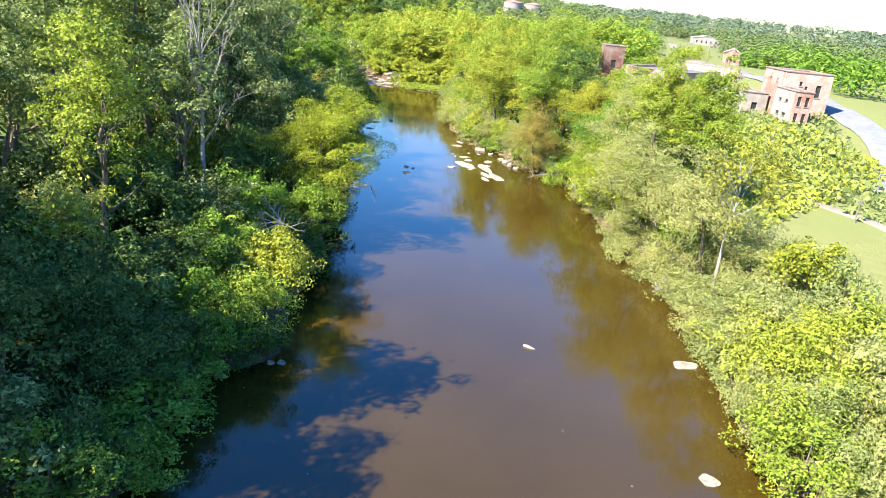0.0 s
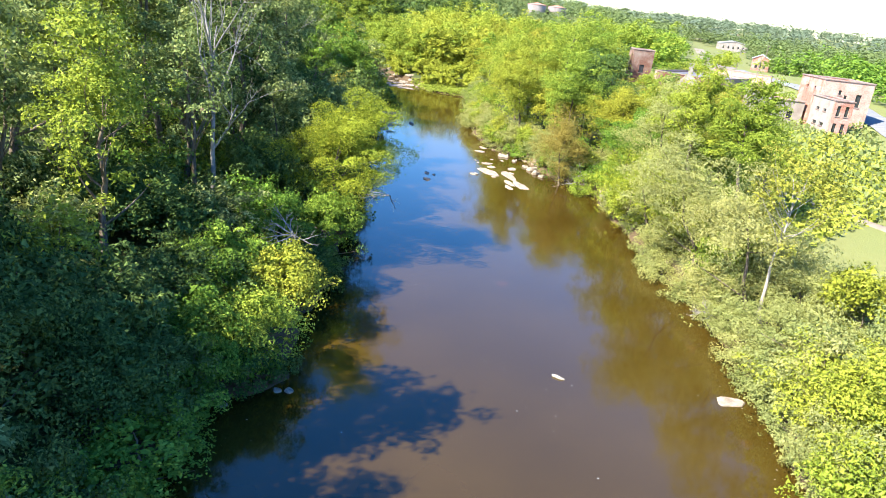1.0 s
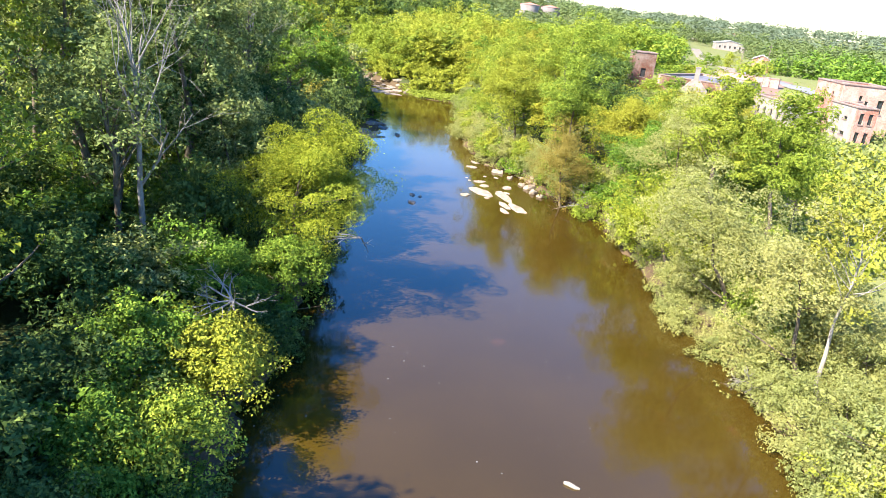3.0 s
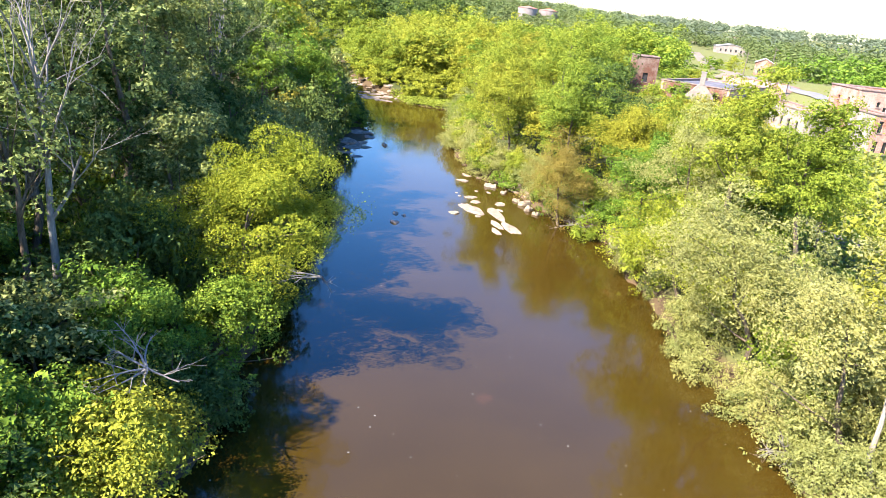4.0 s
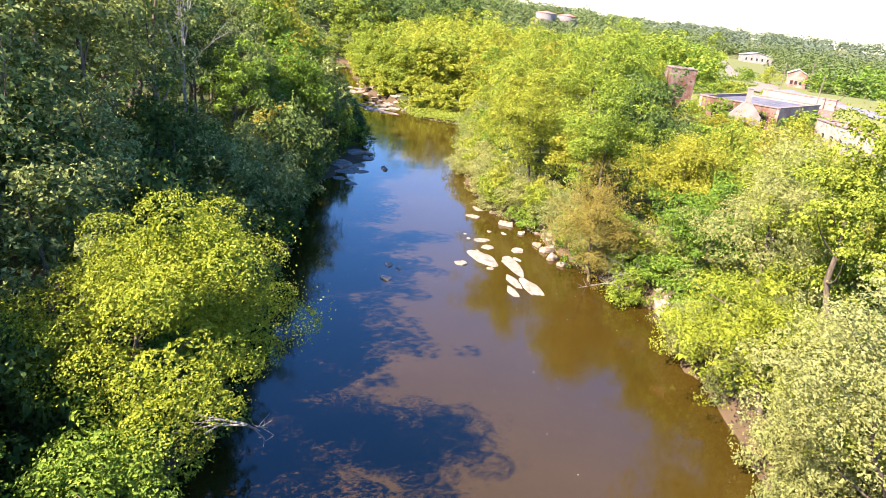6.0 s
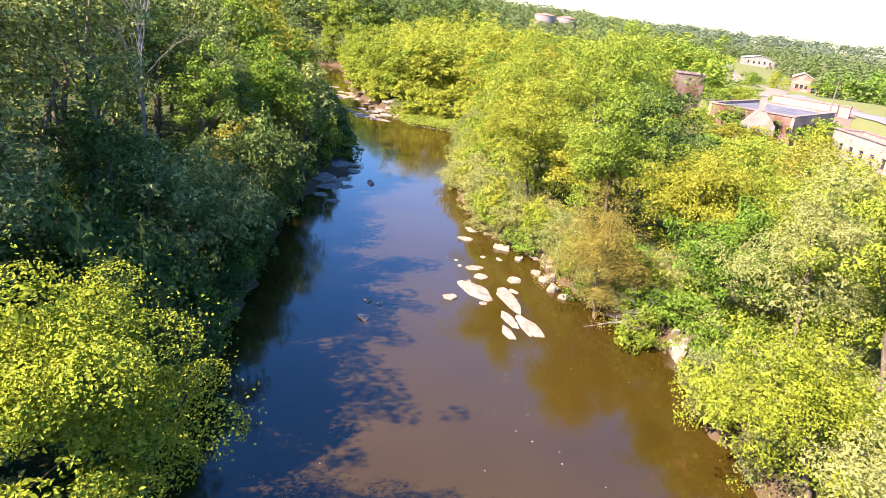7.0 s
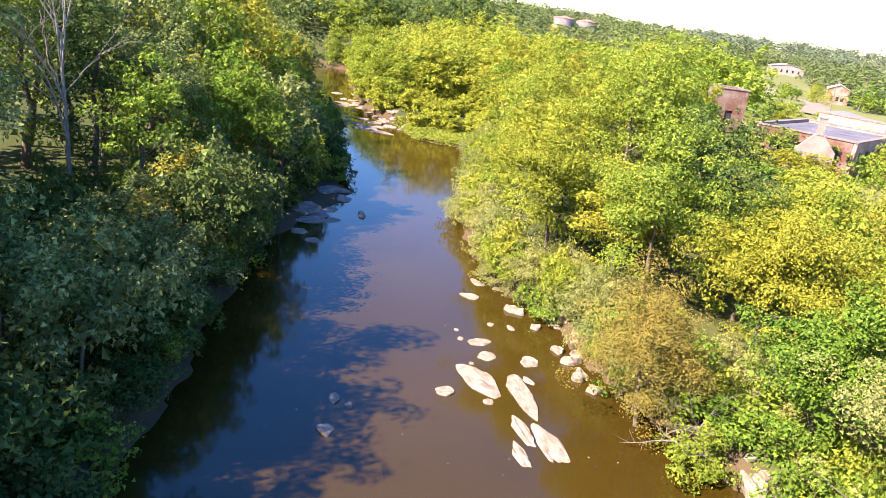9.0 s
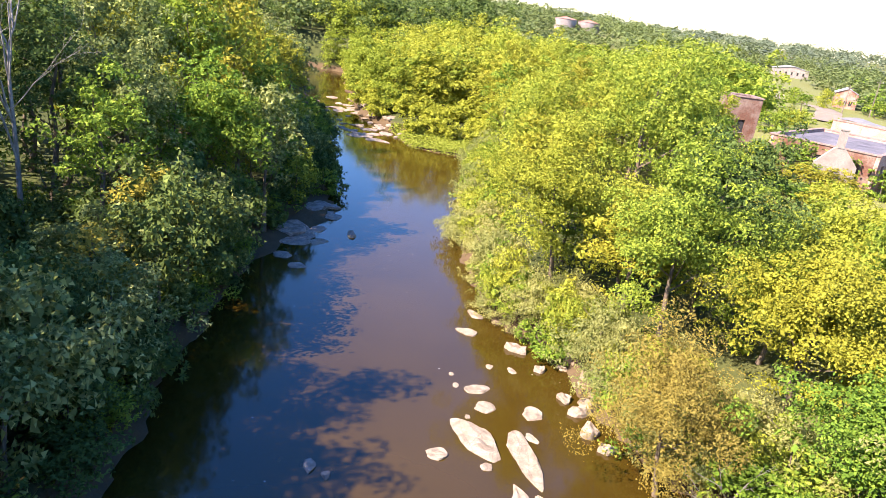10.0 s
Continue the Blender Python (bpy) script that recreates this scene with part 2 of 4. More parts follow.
DARK_GLASS = plain_mat("dark_window", (0.02, 0.022, 0.025), (0.05, 0.052, 0.055), 3.0, 0.15, 0.0, 0.5)
ASPHALT = plain_mat("old_asphalt", (0.13, 0.13, 0.14), (0.19, 0.19, 0.19), 0.8)
GRAVEL = plain_mat("pale_gravel", (0.16, 0.132, 0.10), (0.22, 0.185, 0.145), 1.2)
CLAY = plain_mat("red_clay", (0.16, 0.098, 0.075), (0.22, 0.145, 0.115), 0.5)
POLE_WOOD = plain_mat("pole_wood", (0.13, 0.10, 0.08), (0.24, 0.20, 0.16), 3.0)
POLE_METAL = plain_mat("pole_metal", (0.42, 0.42, 0.43), (0.55, 0.55, 0.55), 3.0, 0.5)
RUST_METAL = plain_mat("tank_paint", (0.19, 0.165, 0.16), (0.29, 0.255, 0.25), 0.3)
RED_ROOF = plain_mat("red_metal_roof", (0.34, 0.13, 0.10), (0.42, 0.19, 0.15), 0.6)


# ---- mesh helpers ----
def raw_mesh(name, verts, faces, mat):
    me = bpy.data.meshes.new(name)
    v = np.asarray(verts, dtype=np.float32)
    f = np.asarray(faces, dtype=np.int32)
    n, k = f.shape
    me.vertices.add(len(v))
    me.vertices.foreach_set("co", v.ravel())
    me.loops.add(n * k)
    me.loops.foreach_set("vertex_index", f.ravel())
    me.polygons.add(n)
    me.polygons.foreach_set("loop_start", np.arange(0, n * k, k, dtype=np.int32))
    me.update(calc_edges=True)
    me.validate()
    me.materials.append(mat)
    return me


def part(name, data, material, parent, label=""):
    """Links a bmesh or a mesh as one object under a thing or a part."""
    if isinstance(data, bmesh.types.BMesh):
        me = bpy.data.meshes.new(name)
        data.to_mesh(me)
        data.free()
        me.materials.append(material)
    else:
        me = data
    ob = new(name, me)
    ob.parent = parent
    if label:
        tagged(ob, label)
    return ob


def smooth(me):
    me.polygons.foreach_set("use_smooth", np.ones(len(me.polygons), dtype=bool))
    return me


def tubes(paths, sides=6):
    """Tapered tubes along paths of (x, y, z, radius) rows, joined into vertices and triangles."""
    verts, faces, base = [], [], 0
    for p in paths:
        p = np.asarray(p, float)
        c, r = p[:, :3], p[:, 3]
        d = np.gradient(c, axis=0)
        d /= np.linalg.norm(d, axis=1)[:, None] + 1e-9
        ref = np.where(np.abs(d[:, 2:3]) > 0.9, np.array([[1.0, 0, 0]]), np.array([[0, 0, 1.0]]))
        u = np.cross(d, ref)
        u /= np.linalg.norm(u, axis=1)[:, None] + 1e-9
        w = np.cross(d, u)
        a = np.linspace(0, 2 * np.pi, sides, endpoint=False)
        ring = c[:, None] + r[:, None, None] * (np.cos(a)[None, :, None] * u[:, None] + np.sin(a)[None, :, None] * w[:, None])
        k = len(p)
        verts.append(ring.reshape(-1, 3))
        i, j = np.meshgrid(np.arange(k - 1), np.arange(sides), indexing="ij")
        j2 = (j + 1) % sides
        q = np.stack([i * sides + j, i * sides + j2, (i + 1) * sides + j2, (i + 1) * sides + j], -1).reshape(-1, 4) + base
        faces.append(np.concatenate([q[:, [0, 1, 2]], q[:, [0, 2, 3]]]))
        base += k * sides
    return np.concatenate(verts), np.concatenate(faces)


def box_bm(bm, x0, y0, z0, x1, y1, z1):
    m = Matrix.LocRotScale(((x0 + x1) / 2, (y0 + y1) / 2, (z0 + z1) / 2), None, (x1 - x0, y1 - y0, z1 - z0))
    bmesh.ops.create_cube(bm, size=1.0, matrix=m)


# ---- the lie of the land ----
YS_L = (-400, -40, 25, 34, 37, 45, 51, 61, 70, 80, 90, 97, 107, 113, 119, 126, 133, 150, 158, 170, 180, 198, 223, 236, 242, 248, 300, 420)
XS_L = (-9, -8, -8, -7.5, -5, -5.5, -5.5, -6, -7.4, -8.2, -9.8, -10.8, -11.4, -10.2, -8.8, -9.2, -12, -16.5, -18.5, -22.5, -26.5, -32.5, -40, -44, -60, -110, -135, -160)
YS_R = (-400, 20, 28, 35, 42, 48, 58, 65, 73, 82, 88, 90, 94, 100, 103, 110, 115, 125, 140, 155, 157, 159, 163, 167, 172, 183, 200, 216, 244, 250, 256, 300, 420)
XS_R = (21, 21.5, 21, 21.5, 22, 22.5, 21.5, 20.5, 19.8, 20, 16.5, 15.5, 13.5, 11, 8, 6, 4.5, 4, 4, 3.5, 2, -6, -8, -9.2, -12, -18.5, -23.5, -27.5, -34.5, -46, -96, -125, -150)


def ease(v):
    v = np.clip(v, 0, 1)
    return v * v * (3 - 2 * v)


def shore_left(y):
    return np.interp(y, YS_L, XS_L) + 0.5 * np.sin(y * 0.9) * np.sin(y * 0.37 + 1)


def shore_right(y):
    return np.interp(y, YS_R, XS_R) + 0.45 * np.sin(y * 0.83 + 2) * np.sin(y * 0.41)


def land(x, y):
    """Height of the ground over the river."""
    x, y = np.asarray(x, float), np.asarray(y, float)
    dr, dl = x - shore_right(y), shore_left(y) - x
    inside = np.minimum(-dr, -dl)
    bed = -0.12 - 1.1 * ease(inside / 5)
    right = 1.5 * ease(dr / 1.1) + 1.1 * ease((dr - 1) / 8) + 1.0 * ease((dr - 8) / 18)
    right += 2.4 * ease((y - 72) / 36) * ease((dr - 14) / 26) + 2.6 * ease((y - 125) / 70) * ease((dr - 18) / 24)
    right += 2.6 * ease((x - 58) / 22) * ease((y - 60) / 40) * (1 - 0.6 * ease((y - 140) / 50)) - 4.6 * ease((y - 190) / 90) * ease((x - 60) / 40)
    right *= 1 - 0.72 * ease((y - 155) / 2) * ease((172 - y) / 3) * ease((6 - x) / 3)
    left = 1.3 * ease(dl / 1.5) + 2.4 * ease((dl - 2) / 14) + 3.5 * ease((dl - 16) / 50)
    left *= 1 - 0.72 * ease((y - 104) / 3) * ease((131 - y) / 4) * ease((5.5 - dl) / 2.5)
    r = np.hypot(x, y)
    rise = 11 * ease((r - 520) / 520) * ease((x + 160) / 260) + 5 * ease((y - 300) / 500)
    rise = rise + 7.5 * np.exp(-(((x - 40) / 120) ** 2) - ((y - 520) / 170) ** 2)
    out = np.where(dr > 0, right, left) + rise * ease(np.maximum(dr, dl) / 40)
    out = out + 0.12 * np.sin(x * 0.7 + 1.3 * np.sin(y * 0.4)) * ease(np.maximum(dr, dl) / 3)
    return np.where(inside > 0, bed, out)


def steps(*spans):
    """Grid lines from spans of (start, end, step)."""
    a = [np.arange(s, e, d) for s, e, d in spans]
    return np.unique(np.concatenate(a))


gx = steps((-3000, -600, 200), (-600, -120, 40), (-120, -26, 4), (-26, 30, 1.0), (30, 100, 3), (100, 600, 40), (600, 3201, 200))
gy = steps((-3000, -300, 200), (-300, 0, 20), (0, 180, 1.2), (180, 320, 4), (320, 700, 20), (700, 1400, 50), (1400, 4001, 200))
GX, GY = np.meshgrid(gx, gy, indexing="ij")
gi = np.arange(GX.size).reshape(GX.shape)
gq = np.stack([gi[:-1, :-1], gi[1:, :-1], gi[1:, 1:], gi[:-1, 1:]], -1).reshape(-1, 4)
ground = new("ground", smooth(raw_mesh("ground", np.stack([GX, GY, land(GX, GY)], -1).reshape(-1, 3), gq, GROUND)))
tagged(ground, "river banks with grass, weeds, leaf litter and muddy edges", "ground", kind="structure")

wy = steps((-400, 0, 20), (0, 180, 3), (180, 421, 8))
wl, wr = shore_left(wy) - 2.5, shore_right(wy) + 2.5
wu = np.linspace(0, 1, 9)
WX = wl[:, None] + (wr - wl)[:, None] * wu[None]
WYY = np.repeat(wy[:, None], 9, 1)
wi = np.arange(WX.size).reshape(WX.shape)
wq = np.stack([wi[:-1, :-1], wi[:-1, 1:], wi[1:, 1:], wi[1:, :-1]], -1).reshape(-1, 4)
water = new("water", smooth(raw_mesh("water", np.stack([WX, WYY, 0 * WX], -1).reshape(-1, 3), wq, WATER)))
tagged(water, "calm brown muddy river reflecting blue sky and trees", "river", kind="structure")


def strip(name, line, width, mat, label, category, lift=0.05):
    """A road or path: a strip along a line of (x, y), laid on the ground."""
    p = np.array(line, float)
    s = np.r_[0, np.cumsum(np.hypot(*np.diff(p, axis=0).T))]
    u = np.linspace(0, s[-1], int(s[-1] / 1.5) + 2)
    c = np.stack([np.interp(u, s, p[:, 0]), np.interp(u, s, p[:, 1])], -1)
    d = np.gradient(c, axis=0)
    d /= np.linalg.norm(d, axis=1)[:, None]
    nrm = np.stack([-d[:, 1], d[:, 0]], -1)
    cols = np.linspace(-0.5, 0.5, 7)
    pts = c[:, None] + nrm[:, None] * cols[None, :, None] * width
    z = land(pts[..., 0], pts[..., 1]) + lift
    z[:, 0] -= 0.15
    z[:, -1] -= 0.15
    v = np.concatenate([pts, z[..., None]], -1).reshape(-1, 3)
    k = np.arange(len(u) * 7).reshape(len(u), 7)
    q = np.stack([k[:-1, :-1], k[1:, :-1], k[1:, 1:], k[:-1, 1:]], -1).reshape(-1, 4)
    return tagged(new(name, smooth(raw_mesh(name, v, q, mat))), label, category, kind="structure")


strip("road", ((55, 78), (63.5, 94), (67, 104), (72, 124), (75, 140), (76, 165), (74, 200)), 4.6, ASPHALT, "worn grey asphalt lane climbing past the mill ruin", "road", 0.3)
strip("path", ((36, 88), (43, 74), (45.2, 66.5), (47, 58), (52, 46)), 1.6, GRAVEL, "narrow pale gravel path through the grass", "path", 0.12)
strip("lane", ((66, 192), (76, 213), (87, 252), (103, 316), (124, 400)), 5.0, GRAVEL, "pale lane climbing across the lawn beyond the mill", "road", 0.25)
strip("clay_yard", ((57, 150), (66, 168), (76, 184)), 9.0, CLAY, "bare pinkish clay and brick rubble yard", "yard", 0.25)


# ---- trees ----
def leaf_quads(rng, pos, out_dir, size, flat=0.5, fine=False):
    """Small pointed leaf sprays at pos, facing about out_dir and the sky."""
    n = len(pos)
    nr = out_dir * 0.7 + rng.normal(0, 0.55, (n, 3)) + np.array([0, 0, flat])
    nr /= np.linalg.norm(nr, axis=1)[:, None] + 1e-9
    a = rng.normal(0, 1, (n, 3))
    a -= (a * nr).sum(1)[:, None] * nr
    a /= np.linalg.norm(a, axis=1)[:, None] + 1e-9
    b = np.cross(nr, a)
    s = size * rng.uniform(0.55, 1.25, (n, 1))
    w = s * rng.uniform(0.7, 1.1, (n, 1))
    if fine:
        fold = nr * s * rng.uniform(0.05, 0.25, (n, 1))
        w = w * 0.7
        v = np.stack([pos - a * s * 0.55, pos + b * w * 0.5 + fold - a * s * 0.08, pos + a * s * 0.55, pos - b * w * 0.5 + fold + a * s * 0.08], 1)
        i = np.arange(n)[:, None] * 4
        return v.reshape(-1, 3), np.concatenate([i + np.array([[0, 1, 2]]), i + np.array([[0, 2, 3]])], 1).reshape(-1, 3)
    skew = rng.uniform(-0.3, 0.3, (n, 1))
    v = np.stack([pos - a * s * 0.5 + b * w * 0.5, pos + a * s * (0.5 + skew * 0.3) + b * w * skew, pos - a * s * 0.5 * skew - b * w * 0.62], 1)
    f = np.arange(3 * n).reshape(n, 3)
    return v.reshape(-1, 3), f


def ball(rng, n):
    d = rng.normal(0, 1, (n, 3))
    return d / (np.linalg.norm(d, axis=1)[:, None] + 1e-9)


def clump_centres(rng, n, R, z0, z1, shape):
    """Where the leaf clumps of a crown sit: mostly near its outer skin, with an uneven outline."""
    d = ball(rng, n)
    if shape != "shrub":
        d[:, 2] = np.where(rng.random(n) < 0.7, np.abs(d[:, 2]), d[:, 2])
    rho = rng.uniform(0.35, 1.0, n) ** 0.6
    lump = 1 + 0.22 * np.sin(3 * np.arctan2(d[:, 1], d[:, 0]) + rng.uniform(0, 6)) + rng.normal(0, 0.10, n)
    c = d * rho[:, None] * lump[:, None]
    h = (z1 - z0) / 2
    zz = c[:, 2]
    wide = {"round": 1.0 - 0.12 * zz, "dome": 1.05 - 0.35 * np.clip(zz, 0, 1), "tall": 0.95 - 0.25 * zz, "shrub": 1.05 - 0.2 * zz}[shape]
    return np.stack([c[:, 0] * R * wide, c[:, 1] * R * wide, z0 + h + zz * h], -1), d


def crown_mesh(rng, R, z0, z1, clumps, leaves, size, mat, shape="round", spread=0.30, flat=0.5, fine=False):
    c, d = clump_centres(rng, clumps, R, z0, z1, shape)
    rc = R * spread * rng.uniform(0.5, 1.18, clumps)
    pick = rng.choice(clumps, leaves, p=rc**2 / (rc**2).sum())
    o = ball(rng, leaves)
    o[:, 2] = np.where(rng.random(leaves) < 0.6, np.abs(o[:, 2]), o[:, 2])
    far = rng.uniform(0.5, 1.0, (leaves, 1)) ** 0.4
    stray = 1 + 0.5 * (rng.random((leaves, 1)) < 0.05)
    pos = c[pick] + o * rc[pick][:, None] * far * stray * np.array([1, 1, 0.75])
    shoot = rng.random(leaves) < 0.08
    pos[shoot] += (rng.uniform(0.15, 0.75, (leaves, 1)) * rc[pick][:, None] * (d[pick] * 0.5 + np.array([0, 0, 0.8])))[shoot]
    core = rng.random(leaves) < (0.16 if fine else 0.09)
    pos[core] = c[pick[core]] * np.array([0.62, 0.62, 1]) + o[core] * rc[pick[core]][:, None] * np.array([0.7, 0.7, 0.4]) - np.array([0, 0, 0.25]) * rc[pick[core]][:, None]
    sizes = np.full((leaves, 1), size)
    sizes[core] *= np.clip(0.36 / size, 1.2, 2.0)
    v, f = leaf_quads(rng, pos, o * 0.8 + d[pick] * 0.3, sizes, flat, fine)
    return raw_mesh("crown", v, f, mat), c


def limb_paths(rng, H, z0, centres, r0, n, lean=(0.0, 0.0)):
    """A trunk and limbs that reach out to some of the clumps."""
    top = H * 0.86
    k = 7
    zz = np.linspace(-0.5, top, k)
    bend = np.cumsum(rng.normal(0, 0.02 * H, (k, 2)), 0)
    bend -= bend[0]
    u = np.clip(zz / top, 0, 1)[:, None]
    trunk = np.column_stack([bend + np.array([lean]) * u, zz, r0 * (1 - 0.82 * np.clip(zz / top, 0, 1)) * (1 + 0.5 * np.exp(-np.clip(zz, 0, 9) * 2))])
    limbs = []
    for e in centres[rng.permutation(len(centres))[:n]]:
        zs = np.clip(e[2] - rng.uniform(0.12, 0.35) * H, 0.12 * H, top * 0.95)
        s = np.array([np.interp(zs, zz, trunk[:, 0]), np.interp(zs, zz, trunk[:, 1]), zs])
        mid = s + (e - s) * np.array([0.55, 0.55, 0.35]) + rng.normal(0, 0.03 * H, 3)
        rs = np.interp(zs, zz, trunk[:, 3]) * 0.5
        w = np.linspace(0, 1, 5)[:, None]
        path = (1 - w) ** 2 * s + 2 * w * (1 - w) * mid + w**2 * e
        limbs.append(np.column_stack([path, np.maximum(rs * (1 - 0.85 * w[:, 0]), 0.012)]))
    return trunk, limbs


SPECIES = {  # leaf, shape, clumps, leaves, leaf size, clump spread, label
    "forest": ("forest", "round", 85, 10200, 0.205, 0.21, "tall broadleaf tree with a dense dark green crown"),
    "dark": ("dark", "round", 80, 8750, 0.227, 0.22, "green broadleaf tree in the bank wood, leaves darkened for shade"),
    "green": ("green", "round", 85, 9250, 0.227, 0.21, "leafy fresh green broadleaf tree on the river bank"),
    "lime": ("lime", "dome", 85, 9250, 0.210, 0.21, "sunlit yellow-green broadleaf tree on the river bank"),
    "yellow": ("yellow", "tall", 80, 10062, 0.210, 0.21, "yellow-green tree turning to autumn colour"),
    "gold": ("gold", "round", 60, 7437, 0.202, 0.22, "small tree with golden autumn leaves"),
    "olive": ("olive", "dome", 120, 20500, 0.116, 0.18, "grey-olive willow-like tree with fine leaves over the water"),
    "brown": ("brown", "dome", 170, 40000, 0.085, 0.22, "rounded olive-brown bush at the water's edge"),
    "shrub": ("green", "shrub", 44, 3600, 0.195, 0.27, "low leafy green shrub on the bank"),
    "darkshrub": ("dark", "shrub", 44, 3400, 0.22, 0.27, "low green shrub under the trees, leaves darkened for shade"),
    "oliveshrub": ("olive", "shrub", 70, 9500, 0.102, 0.22, "low grey-olive shrub hanging over the river edge"),
    "limeshrub": ("lime", "shrub", 50, 6000, 0.151, 0.26, "bright yellow-green shrub at the water's edge"),
}
PROTO = {}
TREE_SEED = [100]


def make_tree(kind, H, R, low=0.25, leaf=None, thin=1.0, coarse=1.0, bark=None, lean=(0.0, 0.0), limbs=5, girth=1.0, label=""):
    """One tree at the origin: an empty with trunk, limbs and crown."""
    mat, shape, clumps, leaves, size, spread, text = SPECIES[kind]
    TREE_SEED[0] += 1
    rng = np.random.default_rng(TREE_SEED[0])
    shrub = "shrub" in kind
    root = new("shrub" if shrub or kind == "brown" else "tree")
    z0 = -0.1 * H if shrub else low * H
    me, c = crown_mesh(rng, R, z0, H if shrub else 1.1 * H, clumps, int(0.86 * leaves * thin * min(1.7, (R / (2.4 if shrub else 4.0)) ** 2) / coarse**2), size * coarse, LEAF[leaf or mat], shape, spread, 0.4, coarse < 0.75)
    if lean != (0.0, 0.0):
        co = np.empty(len(me.vertices) * 3, dtype=np.float32)
        me.vertices.foreach_get("co", co)
        co = co.reshape(-1, 3)
        u = np.clip(co[:, 2:3] / H, 0, 1)
        co[:, :2] += u * np.array([lean])
        me.vertices.foreach_set("co", co.ravel())
        c[:, :2] += np.clip(c[:, 2:3] / H, 0, 1) * np.array([lean])
    part("crown", me, None, root)
    trunk, lm = limb_paths(rng, H, z0, c, max(0.05, 0.019 * H * girth), 3 if shrub else limbs, lean)
    b = bark or BARK
    v, f = tubes([trunk], 8)
    part("trunk", smooth(raw_mesh("trunk", v, f, b)), None, root)
    for row in lm:
        v, f = tubes([row], 5)
        part("limb", smooth(raw_mesh("limb", v, f, b)), None, root)
    tagged(root, label or text, "shrub" if shrub or kind == "brown" else "tree")
    return root


def put_at(ob, x, y, spin=0.0, sink=0.15):
    ob.matrix_basis = pose(x, y, float(land(x, y)) - sink, 0, 0, spin)
    return ob


def plant(kind, x, y, H, R, rng, group, variants=3, coarse=1.0, low=0.12):
    """A tree of a kind: a few are built, the others are copies, turned and scaled."""
    key = (kind, int(rng.integers(variants)), coarse, int(R / 1.4), low)
    if key not in PROTO:
        ob = make_tree(kind, H, R, low, coarse=coarse)
        put_at(ob, x, y, rng.uniform(0, 360))
        PROTO[key] = (ob, H, R)
        return tagged(ob, group=group)
    ob, h0, r0 = PROTO[key]
    m = pose(x, y, float(land(x, y)) - 0.15, 0, 0, rng.uniform(0, 360)) @ Matrix.Diagonal((R / r0, R / r0, H / h0, 1))
    return tagged(copy_thing(ob, m), group=group)


def branching(rng, start, d, length, r, depth, spread=0.5, kids=3, out=None):
    """Bare branches, forking a few times."""
    out = [] if out is None else out
    d = np.array(d, float) / np.linalg.norm(d)
    pts, p = [np.array(start, float)], np.array(start, float)
    for _ in range(4):
        d = d + rng.normal(0, 0.10, 3)
        d /= np.linalg.norm(d)
        p = p + d * length / 4
        pts.append(p)
    rr = np.linspace(r, r * 0.55, 5)
    out.append(np.column_stack([np.array(pts), rr]))
    if depth:
        for _ in range(kids):
            k = int(rng.integers(2, 5))
            nd = d + rng.normal(0, spread, 3) + np.array([0, 0, 0.15])
            branching(rng, pts[k], nd, length * rng.uniform(0.55, 0.85), rr[k] * 0.62, depth - 1, spread, kids, out)
    return out


def dead_tree(x, y, H, rng, label, depth=4, spread=0.36, kids=3, r=0.013):
    root = new("dead_tree")
    trunk = np.column_stack([np.cumsum(rng.normal(0, 0.05, (7, 2)), 0), np.linspace(-0.4, H * 0.62, 7), np.linspace(r * H, r * H * 0.4, 7)])
    v, f = tubes([trunk], 8)
    part("trunk", smooth(raw_mesh("trunk", v, f, DEAD_WOOD)), None, root)
    for k in (6, 6, 6, 5, 5, 4, 4, 3):
        br = branching(rng, trunk[k, :3], rng.normal(0, 0.33, 3) * np.array([1, 1, 0.4]) + np.array([0, 0, 1.0]), H * rng.uniform(0.17, 0.25), trunk[k, 3] * 0.6, depth - 1, spread, kids)
        v, f = tubes(br[:1], 6)
        limb = part("limb", smooth(raw_mesh("limb", v, f, DEAD_WOOD)), None, root)
        v, f = tubes(br[1:], 4)
        tagged(part("twig", smooth(raw_mesh("twig", v, f, DEAD_WOOD)), None, limb), kind="stuff")
    tagged(root, label, "dead tree")
    return put_at(root, x, y)


def hero(kind, x, y, top, R, group, spin=0.0, **kw):
    """A tree of its own, whose crown reaches the height top over the river."""
    ob = make_tree(kind, top - float(land(x, y)), R, **kw)
    return tagged(put_at(ob, x, y, spin), group=group)


LB, RB = "trees of the shaded bank", "trees of the sunny bank"
taken = []


def heroes(rows, group):
    for kind, x, y, top, R, kw in rows:
        hero(kind, x, y, top, R, group, **kw)
        taken.append((x, y, R))


